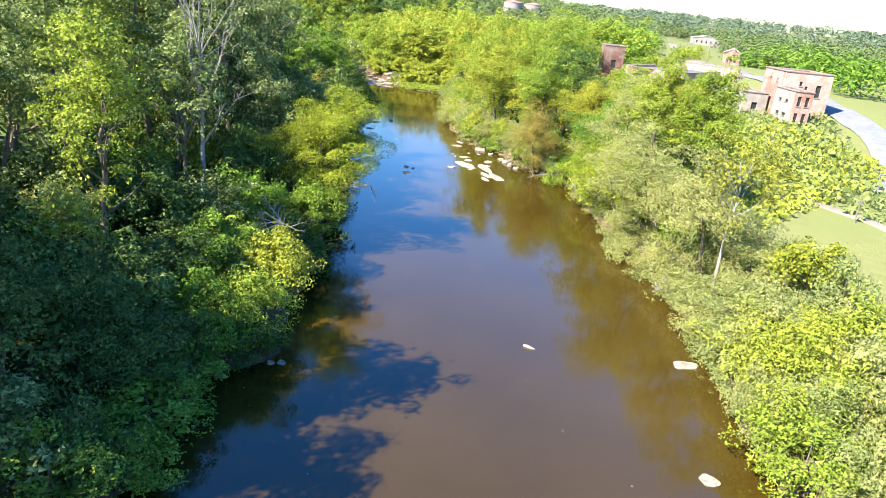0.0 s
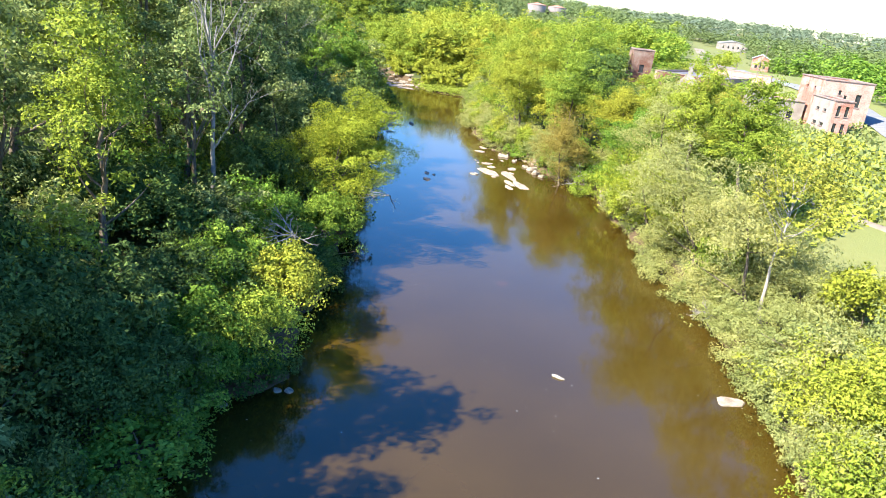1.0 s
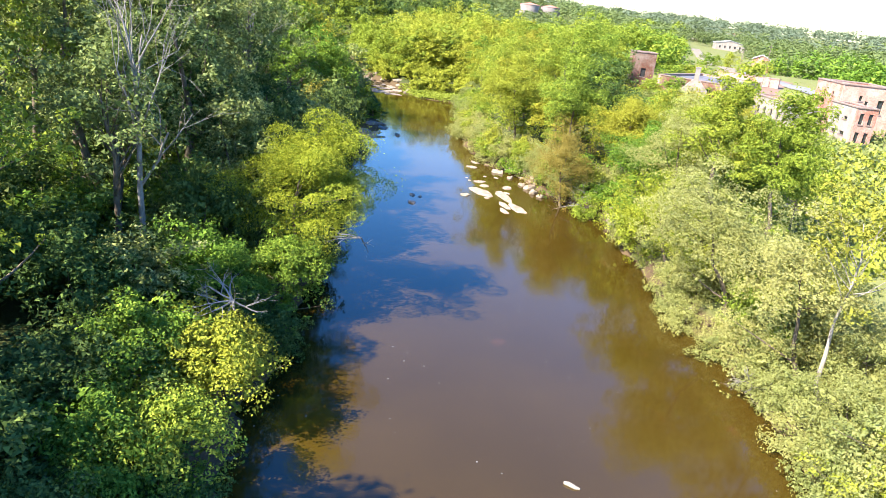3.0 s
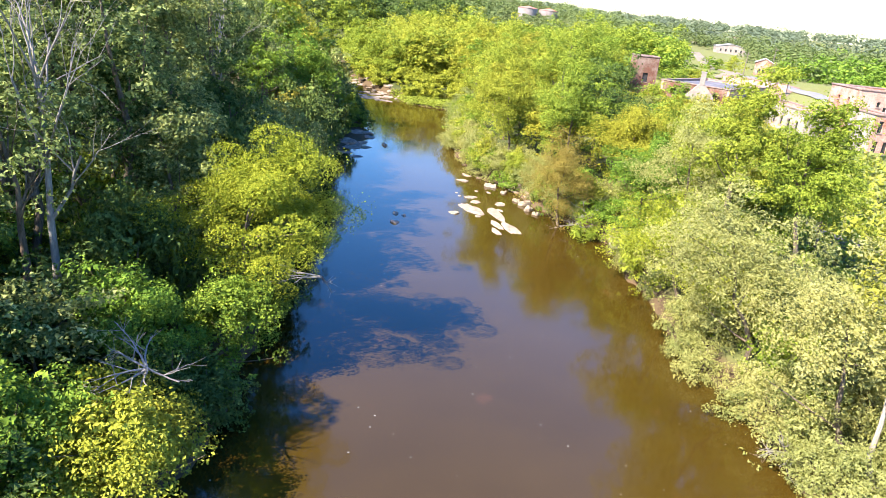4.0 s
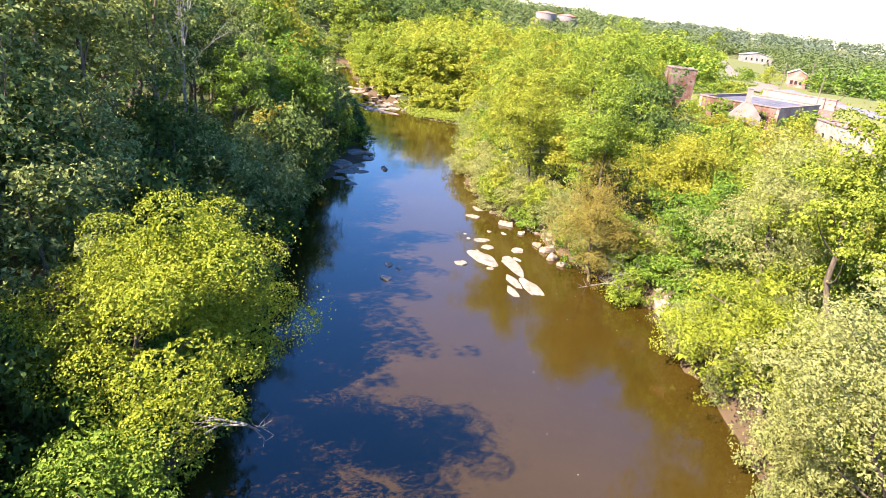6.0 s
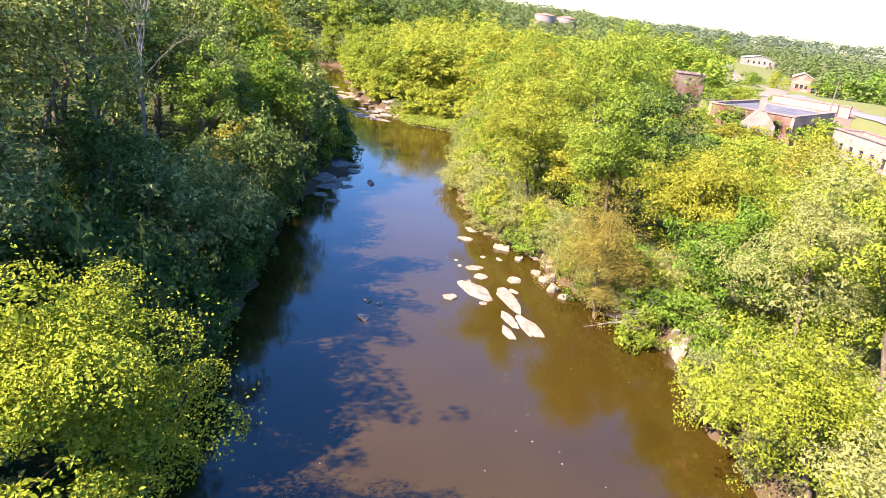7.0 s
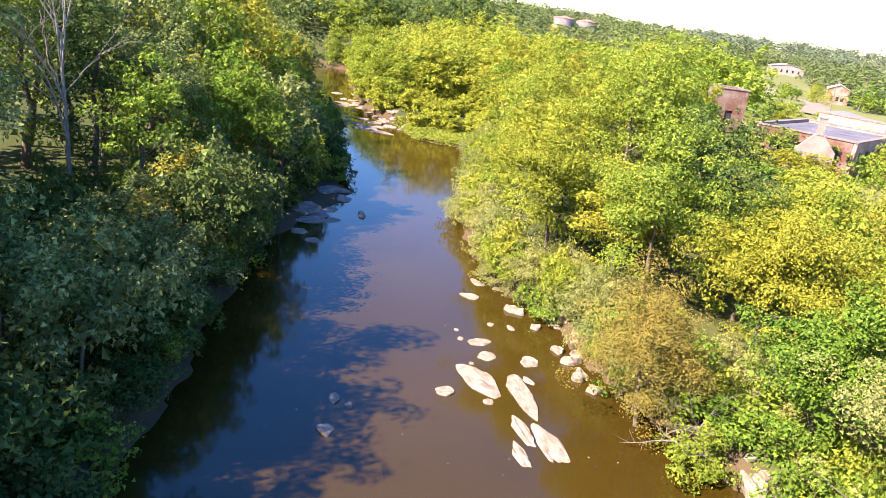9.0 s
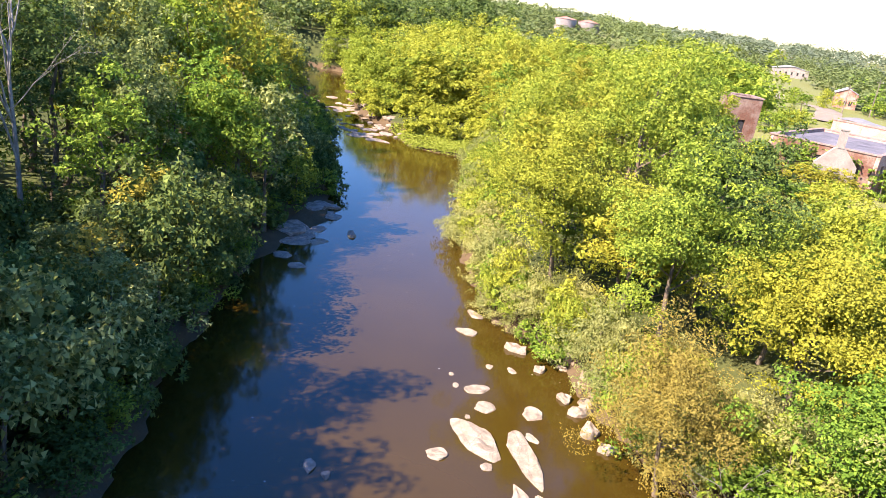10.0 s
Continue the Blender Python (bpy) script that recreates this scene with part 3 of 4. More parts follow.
heroes((
    ("green", -13.5, 18.5, 8.0, 3.2, dict(low=0.0, coarse=0.72)),
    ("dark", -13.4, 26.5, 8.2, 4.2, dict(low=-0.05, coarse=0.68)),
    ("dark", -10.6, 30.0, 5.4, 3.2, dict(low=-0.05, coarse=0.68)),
    ("forest", -16.8, 23.5, 21.0, 4.4, dict(low=0.35, coarse=1.2, thin=1.7)),
    ("forest", -24.5, 29.0, 20.0, 4.6, dict(low=0.3, coarse=1.4)),
    ("forest", -24.0, 18.0, 22.0, 5.4, dict(low=0.3, coarse=1.4, thin=1.6)),
    ("forest", -20.5, 20.5, 19.0, 5.2, dict(low=0.35, coarse=1.4, thin=1.4)),
    ("forest", -25.5, 23.5, 21.0, 5.0, dict(low=0.3, coarse=1.4, thin=1.3)),
    ("forest", -17.0, 15.5, 20.0, 4.6, dict(low=0.3, coarse=1.2, thin=1.6)),
    ("lime", -6.6, 37.6, 4.4, 3.1, dict(low=-0.1, coarse=0.68, leaf="green")),
    ("lime", -6.2, 41.8, 5.4, 2.8, dict(low=-0.1, coarse=0.68, thin=0.9)),
    ("green", -9.4, 41.6, 6.2, 2.8, dict(low=0.0, coarse=0.72)),
    ("green", -9.2, 36.6, 4.8, 2.4, dict(low=0.0, coarse=0.72)),
    ("forest", -11.2, 76.5, 10.0, 3.2, dict(low=0.05)),
    ("lime", -6.8, 57.0, 11.0, 5.2, dict(low=0.12, thin=1.05, coarse=0.48, leaf="limey", lean=(2.2, 0.0), label="bright yellow-green tree leaning over the river")),
    ("green", -9.6, 50.0, 6.6, 3.2, dict(low=0.0, coarse=0.66)),
    ("green", -6.4, 53.5, 5.6, 3.0, dict(low=-0.1, coarse=0.62, leaf="green")),
    ("limeshrub", -6.6, 44.6, 4.9, 2.3, dict(leaf="yellow")),
    ("limeshrub", -9.0, 45.6, 4.6, 2.0, dict(leaf="limey")),
    ("lime", -16.0, 41.0, 16.5, 3.6, dict(low=0.2, thin=1.0, limbs=12, coarse=0.8, leaf="lime")),
    ("lime", -15.8, 36.2, 8.6, 2.4, dict(low=0.1, thin=0.6)),
    ("forest", -15.4, 51.5, 15.5, 4.0, dict(low=0.25, thin=0.6, limbs=12, label="tall thinning tree with pale bare limbs in its top")),
    ("gold", -13.6, 96.0, 9.2, 2.7, dict(low=0.1)),
    ("gold", -12.8, 89.6, 7.8, 2.2, dict(low=0.1)),
    ("lime", -19.0, 131, 9.8, 4.0, dict(low=0.05)),
    ("lime", -17.6, 122, 9.0, 3.2, dict(low=0.05)),
), LB)
heroes((
    ("oliveshrub", 24.0, 29.5, 5.4, 4.0, {}),
    ("oliveshrub", 26.5, 24.0, 5.6, 4.0, {}),
    ("oliveshrub", 28.5, 34.0, 5.6, 4.0, {}),
    ("limeshrub", 23.4, 36.5, 5.6, 3.8, {}),
    ("yellow", 28.5, 45.0, 6.8, 3.2, dict(low=0.05)),
    ("oliveshrub", 26.0, 40.5, 5.4, 3.6, {}),
    ("olive", 24.4, 50.5, 10.0, 4.6, dict(low=-0.03, lean=(-2.2, 0.0))),
    ("green", 22.6, 126, 17.4, 4.6, dict(low=0.05, thin=1.2)),
    ("olive", 23.0, 59.0, 10.6, 5.2, dict(low=-0.04, lean=(-2.6, 0.0))),
    ("olive", 21.4, 67.5, 8.4, 4.2, dict(low=-0.05, lean=(-1.8, 0.0), leaf="limey", label="rounded yellow-olive tree with fine leaves over the water")),
    ("oliveshrub", 24.4, 45.6, 4.6, 3.0, {}),
    ("oliveshrub", 22.7, 47.8, 3.6, 2.2, {}),
    ("oliveshrub", 22.4, 53.6, 3.6, 2.2, {}),
    ("oliveshrub", 21.6, 62.8, 3.4, 2.1, {}),
    ("oliveshrub", 28.0, 51.0, 5.6, 3.6, {}),
    ("olive", 23.8, 76.5, 12.8, 4.6, dict(low=0.05)),
    ("gold", 24.3, 47.3, 13.4, 3.3, dict(low=0.42, thin=0.62, coarse=0.85, bark=PALE_BARK, limbs=14, girth=0.6, label="thin-crowned golden tree with a white trunk")),
    ("yellow", 25.0, 70.6, 16.6, 3.8, dict(coarse=0.74, low=0.0, thin=1.3, leaf="lime")),
    ("yellow", 28.8, 68.0, 15.2, 3.9, dict(coarse=0.74, low=0.0, thin=1.3, leaf="lime")),
    ("brown", 15.3, 87.4, 7.5, 3.5, dict(low=0.10, thin=1.5, lean=(-0.5, -0.2))),
    ("limeshrub", 17.6, 84.0, 2.6, 1.9, {}),
    ("lime", 11.5, 106, 12.4, 5.4, dict(coarse=0.74, low=-0.03, lean=(-1.5, 0.0))),
    ("green", 17.0, 98, 13.0, 4.8, dict(coarse=0.72, low=-0.02)),
    ("lime", 22.5, 92, 11.5, 5.0, dict(coarse=0.72, leaf="yellow", low=0.05)),
    ("green", 22.0, 83.5, 9.5, 4.2, dict(coarse=0.72, low=0.0)),
    ("lime", 27.5, 84, 12.0, 5.0, dict(coarse=0.72, low=0.05)),
    ("green", 19.5, 120, 18.2, 5.6, dict(low=0.1, thin=1.0)),
    ("lime", 20.0, 133, 17.0, 5.6, dict(low=0.1, thin=1.0)),
    ("lime", 27.6, 130, 15.0, 2.5, dict(low=0.0, thin=1.6)),
    ("dark", 20.5, 104, 14.6, 4.4, dict(low=0.05, thin=1.2)),
    ("lime", 11.5, 127, 14.8, 6.0, dict(low=-0.03, thin=1.2)),
    ("lime", 13.0, 146, 14.5, 6.0, dict(low=0.05, thin=1.2)),
    ("gold", 31.5, 97, 11.6, 5.0, dict(low=0.05, thin=1.0)),
    ("yellow", 36.0, 104, 11.0, 5.0, dict(low=0.05, thin=1.0)),
), RB)
dead_tree(-14.0, 52.0, 20.0, np.random.default_rng(5), "bare grey-white limbs of a dying tree above the wood", 4, 0.42, 3, 0.0115)
dead_tree(-21.5, 96.5, 20.0, np.random.default_rng(9), "tall dead grey tree with fine bare branches", 5, 0.36, 3, 0.0095)


def fill(spots, kinds, heights, radii, spacing, group, seed, tries=4000, most=200, variants=3, coarse=1.0, low=0.12):
    """Plants kinds at random over the area where spots(x, y) holds, keeping their distance."""
    rng = np.random.default_rng(seed)
    (x0, x1, y0, y1), ok = spots
    made = 0
    for _ in range(tries):
        x, y = rng.uniform(x0, x1), rng.uniform(y0, y1)
        if made >= most or not ok(x, y):
            continue
        if any((x - a) ** 2 + (y - b) ** 2 < (spacing * rng.uniform(0.85, 1.1) + 0.35 * (r - 4)) ** 2 for a, b, r in taken if abs(y - b) < 12):
            continue
        R = rng.uniform(*radii)
        plant(kinds[int(rng.integers(len(kinds)))], x, y, rng.uniform(*heights), R, rng, group, variants, 1.45 if y > 112 else coarse, low)
        taken.append((x, y, R))
        made += 1
    return made


inl = lambda x, y: shore_left(y) - x
inr = lambda x, y: x - shore_right(y)


def clear(x, y):
    """Keeps gaps in the wood: on the river side of the tall dead tree, and beside the golden trees."""
    u = min(1.0, max(0.0, ((x + 21.5) * 9 - (y - 96.5) * 15) / 306.0))
    if math.hypot(x + 21.5 - 9 * u, y - 96.5 + 15 * u) < 4.2:
        return False
    for a, b in ((-13.6, 96.0), (-12.8, 89.6)):
        u = min(11.0, max(0.0, (a - x) * 0.82 + (b - y) * 0.57))
        if math.hypot(x - a + 0.82 * u, y - b + 0.57 * u) < 3.6:
            return False
    return True


# dark and darkshrub carry the shade of this bank in their leaf colour
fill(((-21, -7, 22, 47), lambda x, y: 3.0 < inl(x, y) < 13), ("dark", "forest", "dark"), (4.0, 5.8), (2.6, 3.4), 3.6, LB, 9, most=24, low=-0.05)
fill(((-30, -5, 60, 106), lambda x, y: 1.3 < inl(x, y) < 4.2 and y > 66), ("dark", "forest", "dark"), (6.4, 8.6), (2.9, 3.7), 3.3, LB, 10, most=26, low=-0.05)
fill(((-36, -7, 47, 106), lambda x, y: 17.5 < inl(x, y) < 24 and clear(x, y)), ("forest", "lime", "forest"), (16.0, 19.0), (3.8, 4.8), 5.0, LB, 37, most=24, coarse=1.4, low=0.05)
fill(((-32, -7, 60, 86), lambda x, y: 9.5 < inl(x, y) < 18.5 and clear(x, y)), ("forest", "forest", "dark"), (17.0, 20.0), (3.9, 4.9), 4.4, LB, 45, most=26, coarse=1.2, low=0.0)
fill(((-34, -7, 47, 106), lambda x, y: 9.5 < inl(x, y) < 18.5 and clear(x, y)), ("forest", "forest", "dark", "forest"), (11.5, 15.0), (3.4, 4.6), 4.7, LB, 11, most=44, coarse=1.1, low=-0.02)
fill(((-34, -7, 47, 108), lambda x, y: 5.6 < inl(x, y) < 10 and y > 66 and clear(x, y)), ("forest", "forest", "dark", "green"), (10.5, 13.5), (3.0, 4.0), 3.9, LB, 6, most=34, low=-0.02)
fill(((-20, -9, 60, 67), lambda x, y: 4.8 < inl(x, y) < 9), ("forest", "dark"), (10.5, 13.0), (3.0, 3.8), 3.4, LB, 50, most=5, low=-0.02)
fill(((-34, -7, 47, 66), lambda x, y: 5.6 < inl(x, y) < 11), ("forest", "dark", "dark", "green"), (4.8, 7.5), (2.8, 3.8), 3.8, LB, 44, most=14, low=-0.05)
fill(((-20, -8, 103, 114), lambda x, y: 2.0 < inl(x, y) < 4.0), ("forest", "green", "forest"), (10.0, 12.5), (2.8, 3.4), 3.4, LB, 47, most=5, low=0.22)
fill(((-24, -8, 115, 152), lambda x, y: 2.8 < inl(x, y) < 6.5), ("green", "forest", "lime"), (5.0, 7.0), (1.7, 2.4), 2.6, LB, 49, most=16)
fill(((-34, -7, 106, 172), lambda x, y: (7.0 if 115 < y < 152 else 4.2) < inl(x, y) < 10), ("forest", "yellow", "green", "forest", "lime"), (9.5, 12.5), (2.6, 3.6), 3.5, LB, 8, most=56)
fill(((-42, -7, 106, 172), lambda x, y: 11 < inl(x, y) < 24), ("forest", "forest", "yellow", "green"), (13.0, 16.0), (2.8, 3.8), 4.2, LB, 41, most=52)
fill(((-34, -16, 20, 47), lambda x, y: 13 < inl(x, y) < 24), ("forest", "dark", "forest"), (9, 13), (3.4, 4.6), 5.1, LB, 7, most=14, low=0.0)
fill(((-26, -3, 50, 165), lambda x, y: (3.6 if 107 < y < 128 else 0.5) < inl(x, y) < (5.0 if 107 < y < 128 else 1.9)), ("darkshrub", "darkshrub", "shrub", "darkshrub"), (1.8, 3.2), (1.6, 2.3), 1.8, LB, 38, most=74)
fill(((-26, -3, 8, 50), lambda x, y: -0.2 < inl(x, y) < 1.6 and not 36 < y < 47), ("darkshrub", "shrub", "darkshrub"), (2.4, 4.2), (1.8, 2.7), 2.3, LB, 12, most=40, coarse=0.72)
fill(((-3, 36, 74, 112), lambda x, y: 4 < inr(x, y) < 15), ("lime", "green", "lime", "yellow"), (6, 8.5), (3.2, 4.4), 4.8, RB, 14, most=24, low=-0.04)
fill(((18, 26, 22, 80), lambda x, y: -0.4 < inr(x, y) < 0.9), ("oliveshrub", "oliveshrub", "oliveshrub"), (1.8, 2.8), (1.4, 2.0), 1.8, RB, 33, most=28)
tower_side = lambda x, y: x > -2.5 + 0.25 * (y - 25)
fill(((-3, 36, 110, 178), lambda x, y: 4 < inr(x, y) < 30 and x < 34 and not tower_side(x, y) and not (152 < y and x < 7)), ("lime", "green", "lime", "yellow"), (9, 12.5), (4.0, 5.4), 5.6, RB, 19, most=40, low=-0.03)
fill(((20, 46, 90, 113), lambda x, y: tower_side(x, y) and x < 0.30 * y + 2), ("lime", "green", "lime", "yellow"), (4.5, 6.2), (3.2, 4.4), 4.6, RB, 20, most=18, low=-0.04)
fill(((24, 50, 111, 150), lambda x, y: tower_side(x, y) and x < 0.30 * y + 3 and not (38 < x < 66 and y > 136)), ("lime", "yellow", "oliveshrub", "green"), (2.4, 3.4), (2.4, 3.2), 3.4, RB, 40, most=34)
fill(((3, 24, 86, 112), lambda x, y: 0.5 < inr(x, y) < 1.9), ("shrub", "oliveshrub", "limeshrub", "oliveshrub"), (2.0, 3.6), (1.5, 2.1), 1.7, RB, 43, most=30)
fill(((10, 24, 79, 104), lambda x, y: 1.2 < inr(x, y) < 5), ("shrub", "limeshrub", "oliveshrub"), (1.8, 3.4), (1.5, 2.2), 2.1, RB, 31, most=26)
fill(((-24, -8, 46, 104), lambda x, y: 4.0 < inl(x, y) < 13), ("darkshrub", "shrub", "darkshrub"), (3.0, 5.0), (2.2, 3.0), 2.8, LB, 32, most=26)
fill(((-32, -14, 44, 72), lambda x, y: 8 < inl(x, y) < 20), ("darkshrub", "darkshrub", "shrub"), (3.0, 5.0), (2.4, 3.2), 3.0, LB, 35, most=24, coarse=1.2)
fill(((2, 30, 78, 154), lambda x, y: 0.3 < inr(x, y) < 2.6 and not 80 < y < 102), ("shrub", "limeshrub", "oliveshrub"), (2.2, 4.0), (1.7, 2.6), 2.3, RB, 15, most=36)
fill(((0, 24, 88, 156), lambda x, y: -0.1 < inr(x, y) < 1.0), ("oliveshrub", "shrub", "oliveshrub"), (1.6, 2.6), (1.2, 1.7), 1.5, RB, 48, most=30)
fill(((20, 36, 14, 82), lambda x, y: 0.1 < inr(x, y) < 7), ("oliveshrub", "oliveshrub", "oliveshrub", "limeshrub"), (3.0, 4.6), (2.2, 3.2), 2.5, RB, 16, most=50)


for k, (x, y, H, R) in enumerate(((68.5, 209, 3.6, 2.0), (60, 189, 2.6, 2.2), (56, 182, 2.8, 2.4), (52, 176, 3.4, 2.6), (73, 226, 3.8, 2.4), (80, 224, 4.4, 2.8), (63, 181, 2.2, 1.8), (48.6, 136.6, 3.8, 2.4), (52.2, 139.8, 4.0, 2.4), (56, 144.2, 3.8, 2.2), (60, 148.5, 3.0, 2.2), (37, 142.6, 5.0, 2.8), (40.6, 141.0, 4.8, 2.4), (45.6, 139.4, 4.2, 2.2), (97, 283, 4.6, 3.0), (86, 214, 3.2, 2.4), (49, 172, 4.0, 2.8))):
    plant(("green", "shrub", "limeshrub")[k % 3], x, y, H, R, np.random.default_rng(60 + k), "trees around the mill", 2, 1.45)


def woods(name, count, spots, size, leaves, heights, leaf, seed, label, radii=(4.0, 6.5), flat=0.5):
    """Distant woods: many small crowns of leaf clumps, joined. spots gives random places."""
    rng = np.random.default_rng(seed)
    vs, fs, base = [], [], 0
    for _ in range(count):
        x, y = spots(rng)
        z, H, R = float(land(x, y)), rng.uniform(*heights), rng.uniform(*radii)
        if abs(x - 4 - 0.095 * (y - 30)) < 14 and y < 445:
            H, R = min(H, max(3.0, 15.5 - z)), min(R, 4.0)
        c, d = clump_centres(rng, 20, R, -0.08 * H, H, "shrub")
        pick = rng.integers(20, size=leaves)
        o = ball(rng, leaves)
        o[:, 2] = np.abs(o[:, 2])
        v, f = leaf_quads(rng, c[pick] + o * R * rng.uniform(0.2, 0.36, (leaves, 1)) + np.array([x, y, z]), o * 0.6 + d[pick] * 0.4, size, flat)
        vs.append(v)
        fs.append(f + base)
        base += len(v)
    ob = new(name, raw_mesh(name, np.concatenate(vs), np.concatenate(fs), LEAF[leaf]))
    return tagged(ob, label, "woodland", kind="stuff")


def within(x0, x1, y0, y1, ok):
    def pick(rng):
        while True:
            x, y = rng.uniform(x0, x1), rng.uniform(y0, y1)
            if ok(x, y):
                return x, y
    return pick


def wedge(r0, r1, a0, a1, ok):
    """Places between two distances and two bearings, seen from the start of the flight."""
    def pick(rng):
        while True:
            r, a = r0 + (r1 - r0) * rng.random() ** 0.75, radians(rng.uniform(a0, a1))
            x, y = 4 + r * math.sin(a), 30 + r * math.cos(a)
            if ok(x, y):
                return x, y
    return pick


lane_x = lambda y: np.interp(y, (176, 213, 252, 316, 400), (62, 76, 87, 103, 124))
open_land = lambda x, y: (33 < x < 80 and y < 176) or (176 <= y < 400 and -13 - 0.02 * (y - 176) < x - lane_x(y) < 24) or (124 < x < 172 and 400 <= y < 445)
dry = lambda x, y: (inl(x, y) > 3 or inr(x, y) > 3) and not open_land(x, y) and (inl(x, y) < 0 or y > 255) and (inr(x, y) < 0 or y > 255 or x > 82)
woods("bank_woods", 160, within(-110, -20, -10, 240, lambda x, y: 23 < inl(x, y) < 78), 0.85, 400, (8, 12), "forest", 25, "dark green woods behind the shaded bank")
woods("bend_woods", 80, within(-60, 34, 176, 246, lambda x, y: 6.5 < inr(x, y) < 36), 0.45, 1250, (8, 13), "lime", 26, "sunlit yellow-green woods above the river bend", (3.2, 4.8), 0.9)
woods("bend_woods_green", 80, within(-60, 60, 176, 290, lambda x, y: 6.5 < inr(x, y) < 80 and not open_land(x, y) and x < 52), 0.62, 860, (7, 12), "green", 28, "fresh green trees among the woods above the river bend", (3.4, 5.2), 0.9)
woods("bend_edge_trees", 44, within(-60, 0, 175, 250, lambda x, y: 0.9 < inr(x, y) < 5.5), 0.40, 1200, (7, 11.5), "lime", 46, "yellow-green trees standing along the upstream water", (2.6, 3.6), 0.8)
woods("bend_scrub", 90, within(-60, 8, 163, 246, lambda x, y: (0.2 < inr(x, y) < 3.5 and y > 174) or (166 < y < 177 and inr(x, y) > 1.5)), 0.34, 900, (1.8, 4.2), "lime", 29, "yellow-green scrub along the water at the river bend", (1.5, 2.3))
woods("left_scrub", 34, within(-75, -10, 150, 236, lambda x, y: 5.5 < inl(x, y) < 12), 0.5, 800, (5, 8.5), "yellow", 30, "yellowing trees along the upstream bank", (2.8, 4.2), 0.8)
woods("upper_bank_woods", 46, within(-75, -22, 170, 246, lambda x, y: 9 < inl(x, y) < 28), 0.7, 480, (8, 12), "forest", 39, "green woods on the upstream bank", (3.2, 4.6), 0.8)
woods("closing_woods", 110, within(-120, 5, 248, 330, lambda x, y: inr(x, y) > 3), 0.8, 520, (13, 18), "dark", 34, "dark woods closing the valley behind the bend")
woods("lane_woods", 280, within(76, 220, 40, 330, lambda x, y: (x > 79 and y < 176) or (y >= 176 and x > lane_x(y) + 24)), 0.85, 300, (5, 8.5), "green", 27, "green trees beyond the lane", flat=0.9)
woods("hedge_woods", 90, within(44, 100, 176, 330, lambda x, y: -34 < x - lane_x(y) < -13 - 0.02 * (y - 176)), 0.7, 420, (4.5, 8.0), "green", 36, "green trees bordering the lawn", (3.0, 4.5), 0.9)
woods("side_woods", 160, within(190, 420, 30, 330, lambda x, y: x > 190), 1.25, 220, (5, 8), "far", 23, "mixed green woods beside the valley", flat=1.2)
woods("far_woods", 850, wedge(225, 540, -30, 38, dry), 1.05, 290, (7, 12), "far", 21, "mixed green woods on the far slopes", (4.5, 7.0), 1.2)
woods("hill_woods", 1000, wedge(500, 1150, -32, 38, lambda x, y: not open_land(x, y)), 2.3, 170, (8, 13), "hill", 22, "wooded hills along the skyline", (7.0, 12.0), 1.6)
woods("back_woods", 200, within(-160, 160, -140, -6, lambda x, y: inl(x, y) > 4 or inr(x, y) > 14), 2.0, 60, (10, 15), "forest", 24, "green woods along the river downstream")


# ---- rocks ----
def rock(x, y, length, width, height, spin, seed, mat=STONE, label="", sink=0.3):
    """A split boulder: flat faces cut by planes, a level top and a worn, uneven rim."""
    rng = np.random.default_rng(seed)
    bm = bmesh.new()
    bmesh.ops.create_icosphere(bm, subdivisions=3 if max(length, width) > 0.8 else 2, radius=1.0)
    off = Vector(rng.uniform(-50, 50, 3))
    cuts = ball(rng, 11)
    cuts[:, 2] *= 0.5
    cuts /= np.linalg.norm(cuts, axis=1)[:, None]
    reach = rng.uniform(0.66, 1.02, 11)
    for v in bm.verts:
        p = v.co.copy()
        dots = cuts @ np.array(p)
        r = min([1.12] + [float(q / d) for q, d in zip(reach, dots) if d > 0.05])
        p *= r * (1 + 0.10 * noise.noise(p * 1.6 + off) + 0.07 * noise.noise(p * 4.5 + off))
        p.z = min(p.z, 0.55 + 0.35 * noise.noise(Vector((p.x * 1.7, p.y * 1.7, 3.0)) + off))
        v.co = Vector((p.x * width / 1.75, p.y * length / 1.75, p.z * height))
    me = bpy.data.meshes.new("rock")
    bm.to_mesh(me)
    bm.free()
    me.materials.append(mat)
    ob = new("rock", me)
    z = max(0.0, float(land(x, y)))
    ob.matrix_basis = pose(x, y, z - sink * height, rng.uniform(-4, 4), rng.uniform(-4, 4), spin)
    return tagged(ob, label or "sun-bleached pale rock standing out of the river", "rock", "rocks in the river")


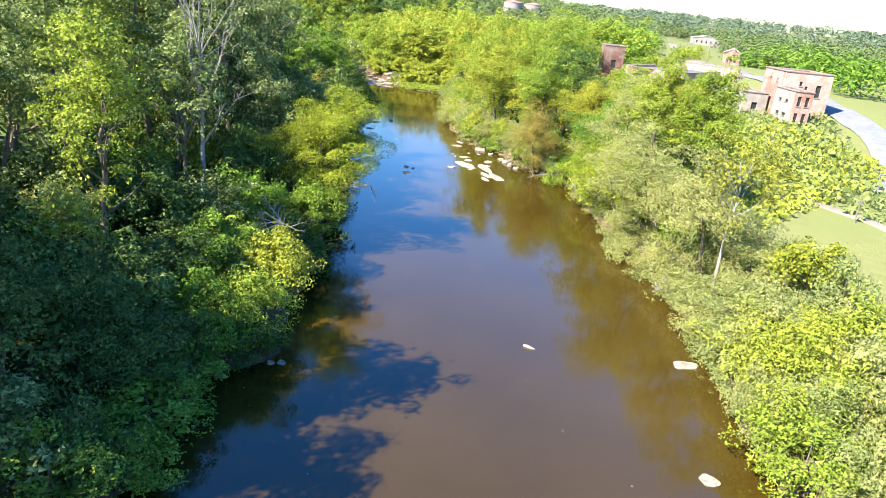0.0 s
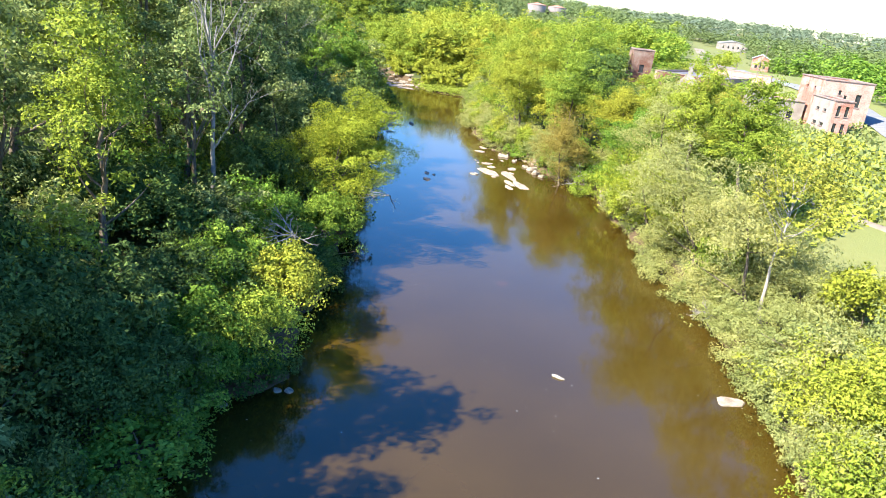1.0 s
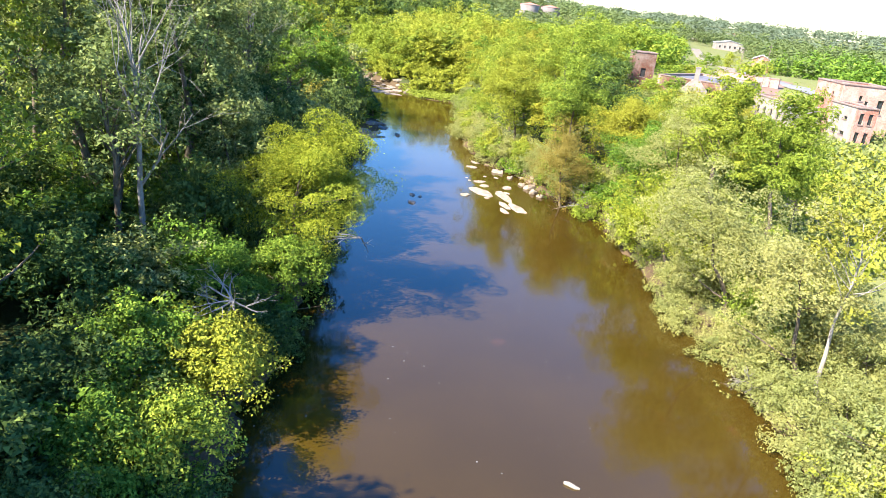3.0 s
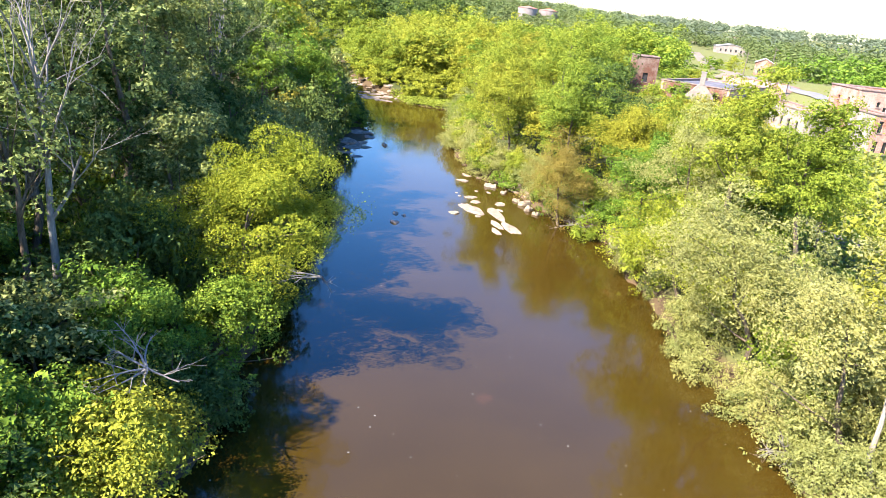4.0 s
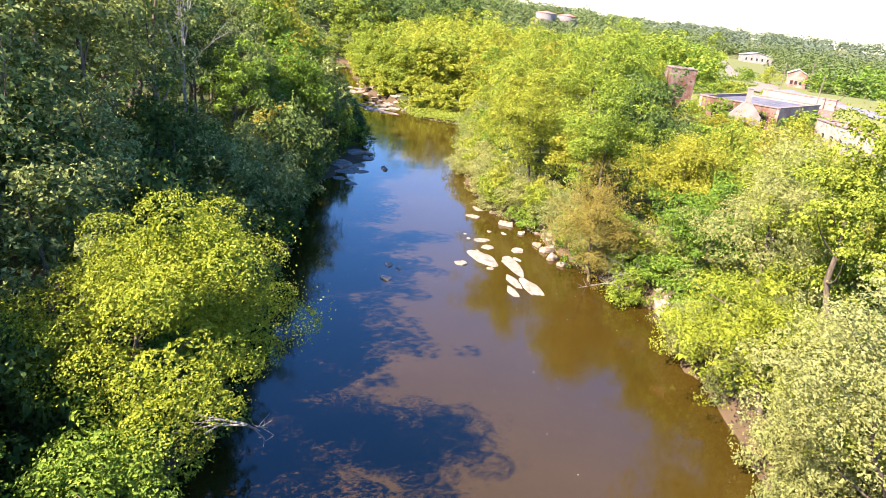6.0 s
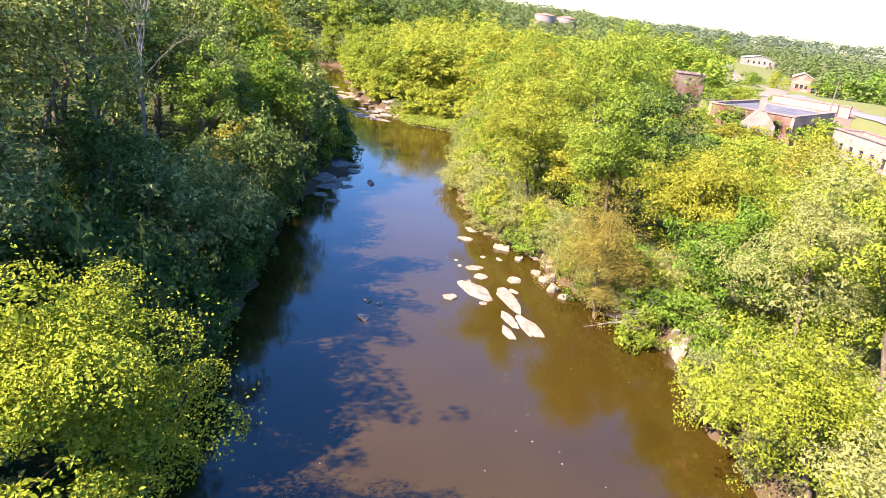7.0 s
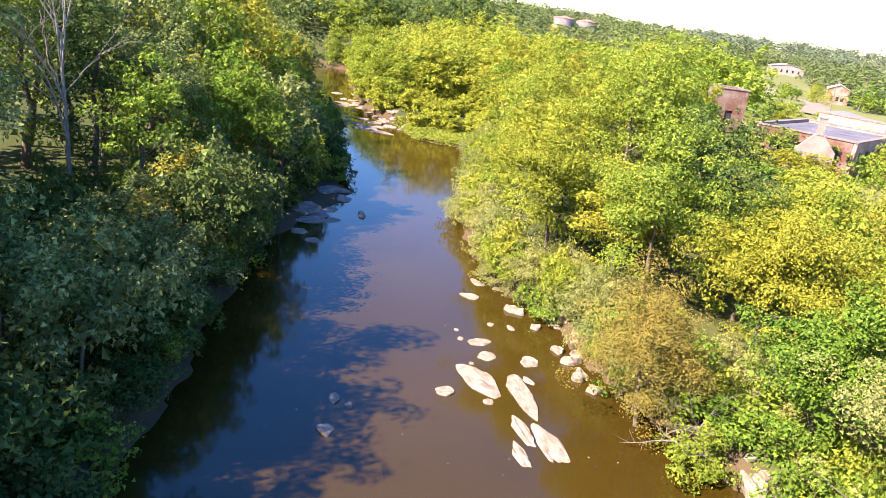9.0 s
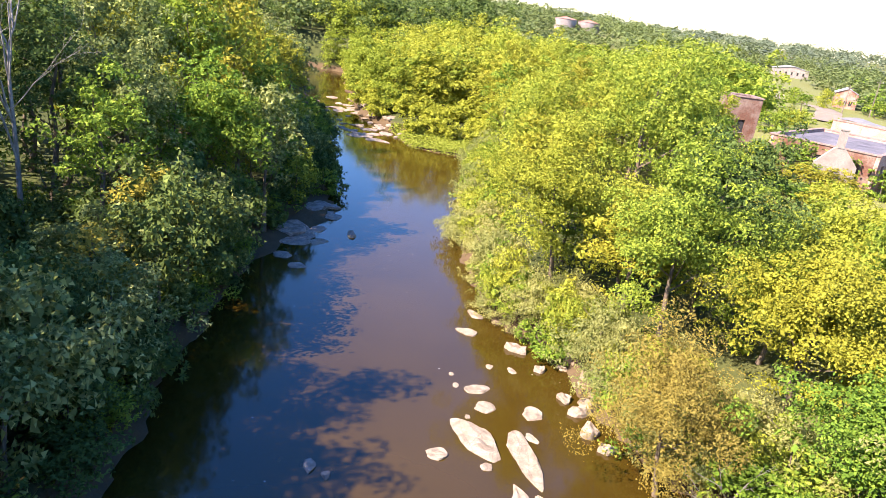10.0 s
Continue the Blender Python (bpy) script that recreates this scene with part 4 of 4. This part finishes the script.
ROCKS = (  # x, y, length, width, height, spin
    (5.7, 101.4, 1.6, 1.2, 0.35, 60), (6.6, 94.2, 1.1, 1.4, 0.3, 10), (7.1, 92.5, 1.0, 1.4, 0.25, -10), (9.6, 92.5, 1.5, 1.2, 0.3, 40),
    (7.2, 97.1, 0.6, 0.5, 0.2, 0), (8.6, 97.0, 0.8, 0.5, 0.2, 20), (4.8, 87.8, 1.1, 0.9, 0.3, 60), (6.8, 89.4, 3.5, 1.7, 0.45, 42),
    (9.2, 88.4, 4.0, 1.3, 0.45, 14), (9.0, 85.1, 2.6, 0.8, 0.35, 22), (10.4, 84.1, 3.9, 1.3, 0.45, 20), (9.0, 82.9, 2.3, 0.6, 0.3, 24),
    (7.3, 87.4, 0.7, 0.6, 0.2, 0), (9.6, 90.2, 0.9, 0.5, 0.2, 40), (5.0, 95.5, 0.5, 0.35, 0.15, 0), (5.3, 94.3, 0.5, 0.4, 0.15, 0),
    (6.2, 91.3, 0.45, 0.3, 0.15, 0), (17.9, 83.7, 0.35, 0.6, 0.15, 0), (20.0, 40.3, 1.1, 1.5, 0.4, 25), (17.6, 29.1, 0.9, 1.0, 0.3, 0),
    (-5.7, 117.2, 1.6, 0.9, 0.7, 10), (-8.0, 114.1, 1.4, 1.6, 0.3, 30), (6.0, 104.2, 1.4, 0.9, 0.3, 30),
)
for k, (x, y, a, b, h, s) in enumerate(ROCKS):
    rock(x, y, a, b, h, s, 300 + k)
for k, (x, y, a, b, h, s) in enumerate(((-0.8, 85.3, 0.9, 0.6, 0.35, 20), (0.1, 84.9, 0.7, 0.4, 0.3, 0), (-0.5, 82.6, 1.1, 0.8, 0.4, 30),
                                       (-8.9, 122.5, 1.0, 0.7, 0.3, 0), (-10.2, 113.5, 1.8, 2.4, 0.3, 0), (-7.9, 108.2, 1.3, 1.4, 0.25, 0),
                                       (-4.2, 36.1, 0.5, 0.5, 0.25, 0), (-4.8, 36.0, 0.6, 0.4, 0.3, 40), (-7.0, 34.2, 0.7, 0.5, 0.3, 10))):
    rock(x, y, a, b, h, s, 340 + k, WET_STONE, "dark wet rock in the shaded water")
rrng = np.random.default_rng(78)
for k in range(12):
    y = rrng.uniform(105, 126)
    rock(float(shore_left(y)) + rrng.uniform(-2.4, 0.8), y, rrng.uniform(1.2, 3.2), rrng.uniform(1.2, 2.4), 0.35, rrng.uniform(0, 180), 560 + k, WET_STONE, "flat wet ledge of rock below the shaded trees")
for k in range(14):
    y = rrng.uniform(160, 172)
    rock(-17.0 + rrng.uniform(0, 8.0) - 0.2 * (y - 160), y, rrng.uniform(1.4, 3.4), rrng.uniform(1.0, 2.0), 0.4, rrng.uniform(50, 120), 540 + k, STONE, "flat pale rock in the bar across the river")
for k in range(22):
    y = rrng.uniform(164, 192)
    a = rrng.uniform(0.7, 2.4)
    rock(float(shore_right(y)) + rrng.uniform(-1.5, 2.2), y, a, a * rrng.uniform(0.5, 0.9), 0.35, rrng.uniform(0, 180), 580 + k, STONE, "pale flat rock on the bar at the bend")
for k in range(30):
    y = rrng.uniform(163, 200)
    x = float(shore_left(y)) + (float(shore_right(y)) - float(shore_left(y))) * rrng.uniform(0.12, 0.95)
    a = rrng.uniform(0.8, 2.6)
    rock(x, y, a, a * rrng.uniform(0.5, 0.9), 0.28, rrng.uniform(-40, 40), 500 + k, STONE if k % 2 else RUBBLE, "flat tan rock in the shallow riffle")
brng = np.random.default_rng(77)
for k in range(46):
    y = brng.uniform(80, 104) if k < 34 else brng.uniform(44, 80)
    x = float(shore_right(y)) + brng.uniform(-0.3, 0.9)
    a = brng.uniform(0.35, 1.0)
    rock(x, y, a, a * brng.uniform(0.6, 1.0), a * 0.5, brng.uniform(0, 180), 400 + k, RUBBLE if k % 3 else STONE, "pale rock on the eroded river bank", 0.25)


for k, (x, y, a) in enumerate(((20.0, 83.0, 1.6), (20.9, 81.6, 1.3), (20.7, 85.5, 1.2), (12.3, 93.4, 1.5), (12.7, 91.6, 1.3), (11.6, 94.6, 1.0), (8.9, 99.8, 1.4), (13.4, 90.2, 1.1), (10.2, 97.6, 0.9))):
    rock(x, y, a, a * 0.75, a * 0.6, 40.0 * k, 620 + k, STONE, "pale boulder at the foot of the eroded bank", 0.2)


# ---- buildings of the mill ----
def wall_bm(length, height, thick, holes):
    """A wall from (0, 0, 0) along x with real openings: holes are (x0, z0, x1, z1)."""
    bm = bmesh.new()
    xs = sorted({0.0, length, *[h[0] for h in holes], *[h[2] for h in holes]})
    zs = sorted({0.0, height, *[h[1] for h in holes], *[h[3] for h in holes]})
    for i in range(len(xs) - 1):
        for j in range(len(zs) - 1):
            cx, cz = (xs[i] + xs[i + 1]) / 2, (zs[j] + zs[j + 1]) / 2
            if not any(h[0] < cx < h[2] and h[1] < cz < h[3] for h in holes):
                box_bm(bm, xs[i], 0, zs[j], xs[i + 1], thick, zs[j + 1])
    bmesh.ops.remove_doubles(bm, verts=bm.verts, dist=0.001)
    bm.faces.ensure_lookup_table()
    seen, dup = {}, []
    for f in bm.faces:
        key = tuple(sorted(v.index for v in f.verts))
        if key in seen:
            dup += [f, seen[key]]
        seen[key] = f
    bmesh.ops.delete(bm, geom=list(set(dup)), context="FACES")
    return bm


def wall(parent, a, b, z, height, mat, holes=(), thick=0.4, panes=True, name="wall", label=""):
    """A wall part from a to b (x, y), outer face to the right of the way; its windows hang below it."""
    d = math.dist(a, b)
    ang = math.degrees(math.atan2(b[1] - a[1], b[0] - a[0]))
    w = part(name, wall_bm(d, height, thick, holes), mat, parent, label)
    w.matrix_basis = pose(a[0], a[1], z, 0, 0, ang)
    if panes:
        for x0, z0, x1, z1 in holes:
            bm = bmesh.new()
            box_bm(bm, x0, 0.2, z0, x1, 0.24, z1)
            win = part("window", bm, DARK_GLASS, w)
            bm = bmesh.new()
            box_bm(bm, x0 - 0.1, -0.08, z0 - 0.14, x1 + 0.1, 0.2, z0)
            part("sill", bm, COPING, w)
    return w


def slab(parent, name, x0, y0, x1, y1, z, thick, mat, label=""):
    bm = bmesh.new()
    box_bm(bm, x0, y0, z, x1, y1, z + thick)
    return part(name, bm, mat, parent, label)


def windows(length, n, z0, w, h, margin=1.0):
    s = (length - 2 * margin) / max(1, n)
    return [(round(margin + (k + 0.5) * s - w / 2, 3), z0, round(margin + (k + 0.5) * s + w / 2, 3), z0 + h) for k in range(n)]


def block(name, x0, y0, x1, y1, z0, z1, mats, holes, label, category, roof=ROOF_DARK, parapet=0.5, coping=COPING):
    """A flat-roofed block; mats and holes for its south, east, north and west walls."""
    root = new(name)
    cs = ((x0, y0), (x1, y0), (x1, y1), (x0, y1))
    for k in range(4):
        a, b = cs[k], cs[(k + 1) % 4]
        d = (Vector(b) - Vector(a)).normalized() * (0.4 if k % 2 else 0.0)
        wall(root, (a[0] + d.x, a[1] + d.y), (b[0] - d.x, b[1] - d.y), z0 - 1.5, z1 - z0 + 1.5, mats[k], [(p, q + 1.5, r, s + 1.5) for p, q, r, s in holes[k]])
    if roof:
        slab(root, "roof", x0 + 0.38, y0 + 0.38, x1 - 0.38, y1 - 0.38, z1 - parapet - 0.2, 0.2, roof)
    if coping:
        t = 0.12
        for p in ((x0 - t, y0 - t, x1 + t, y0 + 0.45), (x0 - t, y1 - 0.45, x1 + t, y1 + t), (x0 - t, y0 + 0.46, x0 + 0.45, y1 - 0.46), (x1 - 0.45, y0 + 0.46, x1 + t, y1 - 0.46)):
            slab(root, "coping", *p, z1, 0.16, coping)
    return tagged(root, label, category, "buildings of the mill")


front = block("mill_building", 58.0, 113.0, 60.9, 120.4, 5.6, 11.5, (BRICK, BRICK, BRICK, PLASTER),
              (windows(2.9, 2, 1.0, 0.6, 1.6, 0.2) + windows(2.9, 2, 3.7, 0.6, 1.5, 0.2), (), (), windows(6.6, 2, 4.0, 1.0, 0.4) + windows(6.6, 2, 1.8, 1.3, 0.5)),
              "two-storey red brick mill front with a whitewashed side wall", "mill")
rear = block("mill_hall", 59.4, 120.8, 67.4, 129.0, 5.6, 14.0, (PALE_BRICK, BRICK, BRICK, BRICK),
             ([(2.6, 6.3, 3.1, 7.0), (3.6, 5.6, 4.1, 6.3), (5.5, 4.6, 6.4, 6.6)], windows(7.4, 2, 4.4, 1.0, 1.8), (), windows(7.4, 2, 6.6, 0.6, 0.5)),
             "tall weathered pink brick mill hall with a flat roof", "mill", ROOF_PALE)
low = block("roofless_shed", 54.6, 124.0, 58.8, 140.0, 6.0, 9.8, (PLASTER, PALE_BRICK, PALE_BRICK, PLASTER),
            (windows(4.2, 1, 1.0, 1.0, 1.2), (), (), windows(15.2, 5, 1.0, 1.0, 1.2)), "low roofless whitewashed brick shed", "shed", None)
shed = block("flat_roof_shed", -13.0, -6.0, 6.5, 6.0, 7.0, 10.8, (PALE_BRICK, PALE_BRICK, PALE_BRICK, OLD_BRICK),
             (windows(19.5, 6, 1.2, 1.2, 1.4), windows(11.2, 3, 1.2, 1.2, 1.4), (), windows(11.2, 3, 1.2, 1.2, 1.4)), "wide brick shed with a dark tar roof", "shed", ROOF_DARK, 0.25)
shed.matrix_basis = pose(51.7, 151.6, 0, 0, 0, 50)
long_wall = new("ruined_wall")
tall = wall(long_wall, (61, 178.5), (70.5, 168), 6.6, 4.2, PALE_BRICK, (), 0.45)
bm = bmesh.new()
box_bm(bm, -0.1, -0.1, 4.2, math.dist((61, 178.5), (70.5, 168)) + 0.1, 0.55, 4.45)
part("coping", bm, COPING, tall)
tagged(long_wall, "long ruined pink brick wall with a dark coping", "wall", "buildings of the mill")
tower = block("brick_tower", 35.8, 154.0, 40.0, 158.4, 6.5, 14.0, (OLD_BRICK,) * 4, (windows(4.2, 1, 3.0, 1.0, 1.6), (), (), windows(3.6, 1, 3.0, 0.8, 1.4)),
              "square dark red brick tower rising out of the trees", "tower", ROOF_DARK, 0.7)


def gable_wall(x, y, width, eaves, ridge, z, chimney, label):
    """A freestanding gable end with a chimney in its ridge."""
    root = new("gable_end")
    bm = bmesh.new()
    prof = ((0, 0), (width, 0), (width, eaves), (width * 0.62, ridge), (width * 0.38, ridge), (0, eaves))
    for yy in (0.0, 0.5):
        bm.faces.new([bm.verts.new((px, yy, pz)) for px, pz in prof])
    bm.verts.ensure_lookup_table()
    n = len(prof)
    for k in range(n):
        j = (k + 1) % n
        bm.faces.new((bm.verts[k], bm.verts[j], bm.verts[n + j], bm.verts[n + k]))
    bmesh.ops.recalc_face_normals(bm, faces=bm.faces)
    part("wall", bm, PLASTER, root)
    bm = bmesh.new()
    box_bm(bm, width * 0.42, -0.06, ridge, width * 0.58, 0.62, ridge + chimney)
    box_bm(bm, width * 0.40, -0.12, ridge + chimney, width * 0.60, 0.68, ridge + chimney + 0.15)
    part("chimney", bm, PLASTER, root)
    root.matrix_basis = pose(x, y, z, 0, 0, -8)
    return tagged(root, label, "gable", "buildings of the mill")


gable_wall(40.6, 136.6, 4.3, 3.1, 4.9, 6.4, 1.9, "crumbling whitewashed gable end with a chimney")


def pitched_house(name, x, y, w, d, h, rise, spin, wallm, roofm, nwin, label):
    """A house with a pitched roof, its ridge along y."""
    root = new(name)
    for a, b, n in (((0, 0), (w, 0), nwin[0]), ((w, 0.3), (w, d - 0.3), nwin[1]), ((w, d), (0, d), 0), ((0, d - 0.3), (0, 0.3), nwin[1])):
        L = math.dist(a, b)
        wall(root, a, b, -1.0, h + 1.0, wallm, windows(L, n, 2.0, 0.9, 1.3) if n else (), 0.3)
    for y0 in (0.0, d - 0.3):
        bm = bmesh.new()
        vs = [bm.verts.new((px, py, pz)) for py in (y0, y0 + 0.3) for px, pz in ((0, h), (w, h), (w / 2, h + rise))]
        bm.faces.new(vs[:3]), bm.faces.new(vs[3:])
        for k in range(3):
            j = (k + 1) % 3
            bm.faces.new((vs[k], vs[j], vs[3 + j], vs[3 + k]))
        bmesh.ops.recalc_face_normals(bm, faces=bm.faces)
        part("gable", bm, wallm, root)
    bm = bmesh.new()
    o, t = 0.35, 0.14
    sl = rise / (w / 2)
    for s in (0, 1):
        xe, xr = (-o, w / 2) if s == 0 else (w + o, w / 2)
        ze, zr = h - o * sl + 0.02, h + rise + 0.02
        q = [bm.verts.new(p) for p in ((xe, -o, ze), (xe, d + o, ze), (xr, d + o, zr), (xr, -o, zr), (xe, -o, ze + t), (xe, d + o, ze + t), (xr, d + o, zr + t), (xr, -o, zr + t))]
        for f in ((0, 1, 2, 3), (4, 5, 6, 7), (0, 1, 5, 4), (1, 2, 6, 5), (2, 3, 7, 6), (3, 0, 4, 7)):
            bm.faces.new([q[k] for k in f])
    bmesh.ops.recalc_face_normals(bm, faces=bm.faces)
    part("roof", bm, roofm, root)
    root.matrix_basis = pose(x, y, float(land(x, y)), 0, 0, spin)
    return tagged(root, label, "house", "buildings of the mill")


pitched_house("brick_house", 112, 290, 6.4, 9.0, 4.6, 1.5, -22, BRICK, ROOF_PALE, (3, 4), "pink brick house with a pale metal roof")
pitched_house("long_shed", 146.0, 434, 16.0, 9.0, 3.6, 1.6, -8, PLASTER, ROOF_PALE, (5, 2), "long low shed with a pale metal roof")
for k, (x, y) in enumerate(((173, 560), (190, 590), (215, 600))):
    pitched_house("far_house", x, y, 12, 14, 4.2, 2.6, 20 * k, PLASTER, ROOF_PALE if k % 2 else RUST, (2, 4), "pale house among the trees of the distant town")


def tank(x, y, r, h, z):
    root = new("storage_tank")
    bm = bmesh.new()
    bmesh.ops.create_cone(bm, cap_ends=True, segments=28, radius1=r, radius2=r, depth=h, matrix=Matrix.Translation((0, 0, h / 2)))
    part("shell", bm, RUST_METAL, root)
    bm = bmesh.new()
    bmesh.ops.create_cone(bm, cap_ends=True, segments=28, radius1=r * 1.04, radius2=0.3, depth=1.2, matrix=Matrix.Translation((0, 0, h + 0.6)))
    part("roof", bm, RED_ROOF, root)
    root.matrix_basis = pose(x, y, z)
    return tagged(root, "round pale storage tank with a rusty red roof", "tank", "tanks on the hill")


for k, (x, y) in enumerate(((37.0, 446), (49.8, 450))):
    tank(x, y, 5.8, 7.4, 14.4 - 0.3 * k)


# ---- poles and posts ----
def pole(x, y, h, lean=0.0, arm=True):
    root = new("utility_pole")
    v, f = tubes([[(0, 0, -0.5, 0.13), (0, 0, h * 0.5, 0.11), (0, 0, h, 0.08)]], 8)
    part("pole", raw_mesh("pole", v, f, POLE_WOOD), None, root)
    if arm:
        bm = bmesh.new()
        box_bm(bm, -1.0, -0.05, h - 0.7, 1.0, 0.05, h - 0.58)
        part("crossarm", bm, POLE_WOOD, root)
        for px in (-0.85, 0.0, 0.85):
            bm = bmesh.new()
            bmesh.ops.create_cone(bm, cap_ends=True, segments=8, radius1=0.05, radius2=0.03, depth=0.16, matrix=Matrix.Translation((px, 0, h - 0.5)))
            part("insulator", bm, POLE_METAL, root)
    root.matrix_basis = pose(x, y, float(land(x, y)), 0, lean, 20)
    return tagged(root, "weathered wooden utility pole with a crossarm", "utility pole", "utility poles")


pole(92.0, 228, 8.5)
pole(67.0, 168, 6.5, 2, False)
pole(79, 214, 6.0)
post = new("sign_post")
v, f = tubes([[(0, 0, -0.3, 0.06), (0, 0, 1.2, 0.055), (0, 0, 2.3, 0.05)]], 8)
part("post", raw_mesh("post", v, f, POLE_WOOD), None, post)
bm = bmesh.new()
box_bm(bm, -0.25, -0.04, 2.0, 0.25, 0.04, 2.35)
part("panel", bm, POLE_WOOD, post)
put_at(post, 43.6, 65.8)
tagged(post, "dark wooden post with a small panel beside the path", "post")


# ---- bank details ----
def tuft_field(name, count, area, size, leaf, seed, ok, label, lift=0.1, flat=0.35):
    rng = np.random.default_rng(seed)
    x0, x1, y0, y1 = area
    pts = []
    while len(pts) < count:
        x, y = rng.uniform(x0, x1), rng.uniform(y0, y1)
        if ok(x, y):
            pts.append((x, y))
    p = np.array(pts)
    pos = np.column_stack([p, np.maximum(land(p[:, 0], p[:, 1]), 0.0) + rng.uniform(0, lift, count)])
    o = ball(rng, count)
    v, f = leaf_quads(rng, pos, o, size, flat)
    ob = new(name, raw_mesh(name, v, f, LEAF[leaf]))
    return tagged(ob, label, "plants", kind="stuff")


tuft_field("spit_grass", 13000, (-11, 6, 156, 173), 0.36, "grass", 31, lambda x, y: 0.0 < inr(x, y) and y < 171, "bright grassy spit at the river bend", 0.12, 1.4)
tuft_field("weeds", 7000, (33, 60, 60, 112), 0.6, "grass", 32, lambda x, y: (x - 33) * 0.9 + 66 < y + 4, "tall weeds and brush below the mill", 0.8)
tuft_field("meadow_weeds", 3500, (44, 75, 66, 125), 0.7, "olive", 33, lambda x, y: x < 0.33 * y + 28, "tangled pale weeds on the slope below the mill", 1.0)


def snag(x, y, z, seed, label, size, n=4):
    rng = np.random.default_rng(seed)
    root = new("driftwood")
    for _ in range(n):
        br = branching(rng, (0, 0, 0), rng.normal(0, 0.6, 3) + np.array([-0.5, -0.2, 0.25]), size, 0.05, 2, 0.5, 3)
        v, f = tubes(br[:1], 6)
        branch = part("branch", smooth(raw_mesh("branch", v, f, DEAD_WOOD)), None, root)
        v, f = tubes(br[1:], 5)
        tagged(part("twig", smooth(raw_mesh("twig", v, f, DEAD_WOOD)), None, branch), kind="stuff")
    root.matrix_basis = pose(x, y, z)
    return tagged(root, label, "dead branches")


snag(16.6, 84.9, 0.9, 3, "bleached dead branches reaching into the water", 1.4)
snag(18.0, 86.0, 1.2, 4, "bleached dead branches caught on the bank", 1.5)
snag(-6.4, 44.8, 5.3, 5, "tangle of bare grey twigs above a bush", 1.3, 8)
snag(-1.8, 55.0, 5.5, 6, "bare grey branches in the leaning tree", 1.3, 3)
snag(21.6, 50.0, 1.2, 7, "bare roots and twigs under the overhanging bank", 0.9, 5)


def log(x, y, length, r, spin, label, mat=DEAD_WOOD):
    v, f = tubes([[(-length / 2, 0, 0, r * 0.6), (-length / 4, 0.03, 0.02, r), (length / 4, -0.02, 0.02, r * 0.9), (length / 2, 0.05, 0, r * 0.5)]], 8)
    ob = new("log", smooth(raw_mesh("log", v, f, mat)))
    ob.matrix_basis = pose(x, y, 0.02, 0, 4, spin)
    return tagged(ob, label, "log")


log(10.2, 40.7, 0.75, 0.11, -25, "short pale log floating on the river", PALE_BARK)
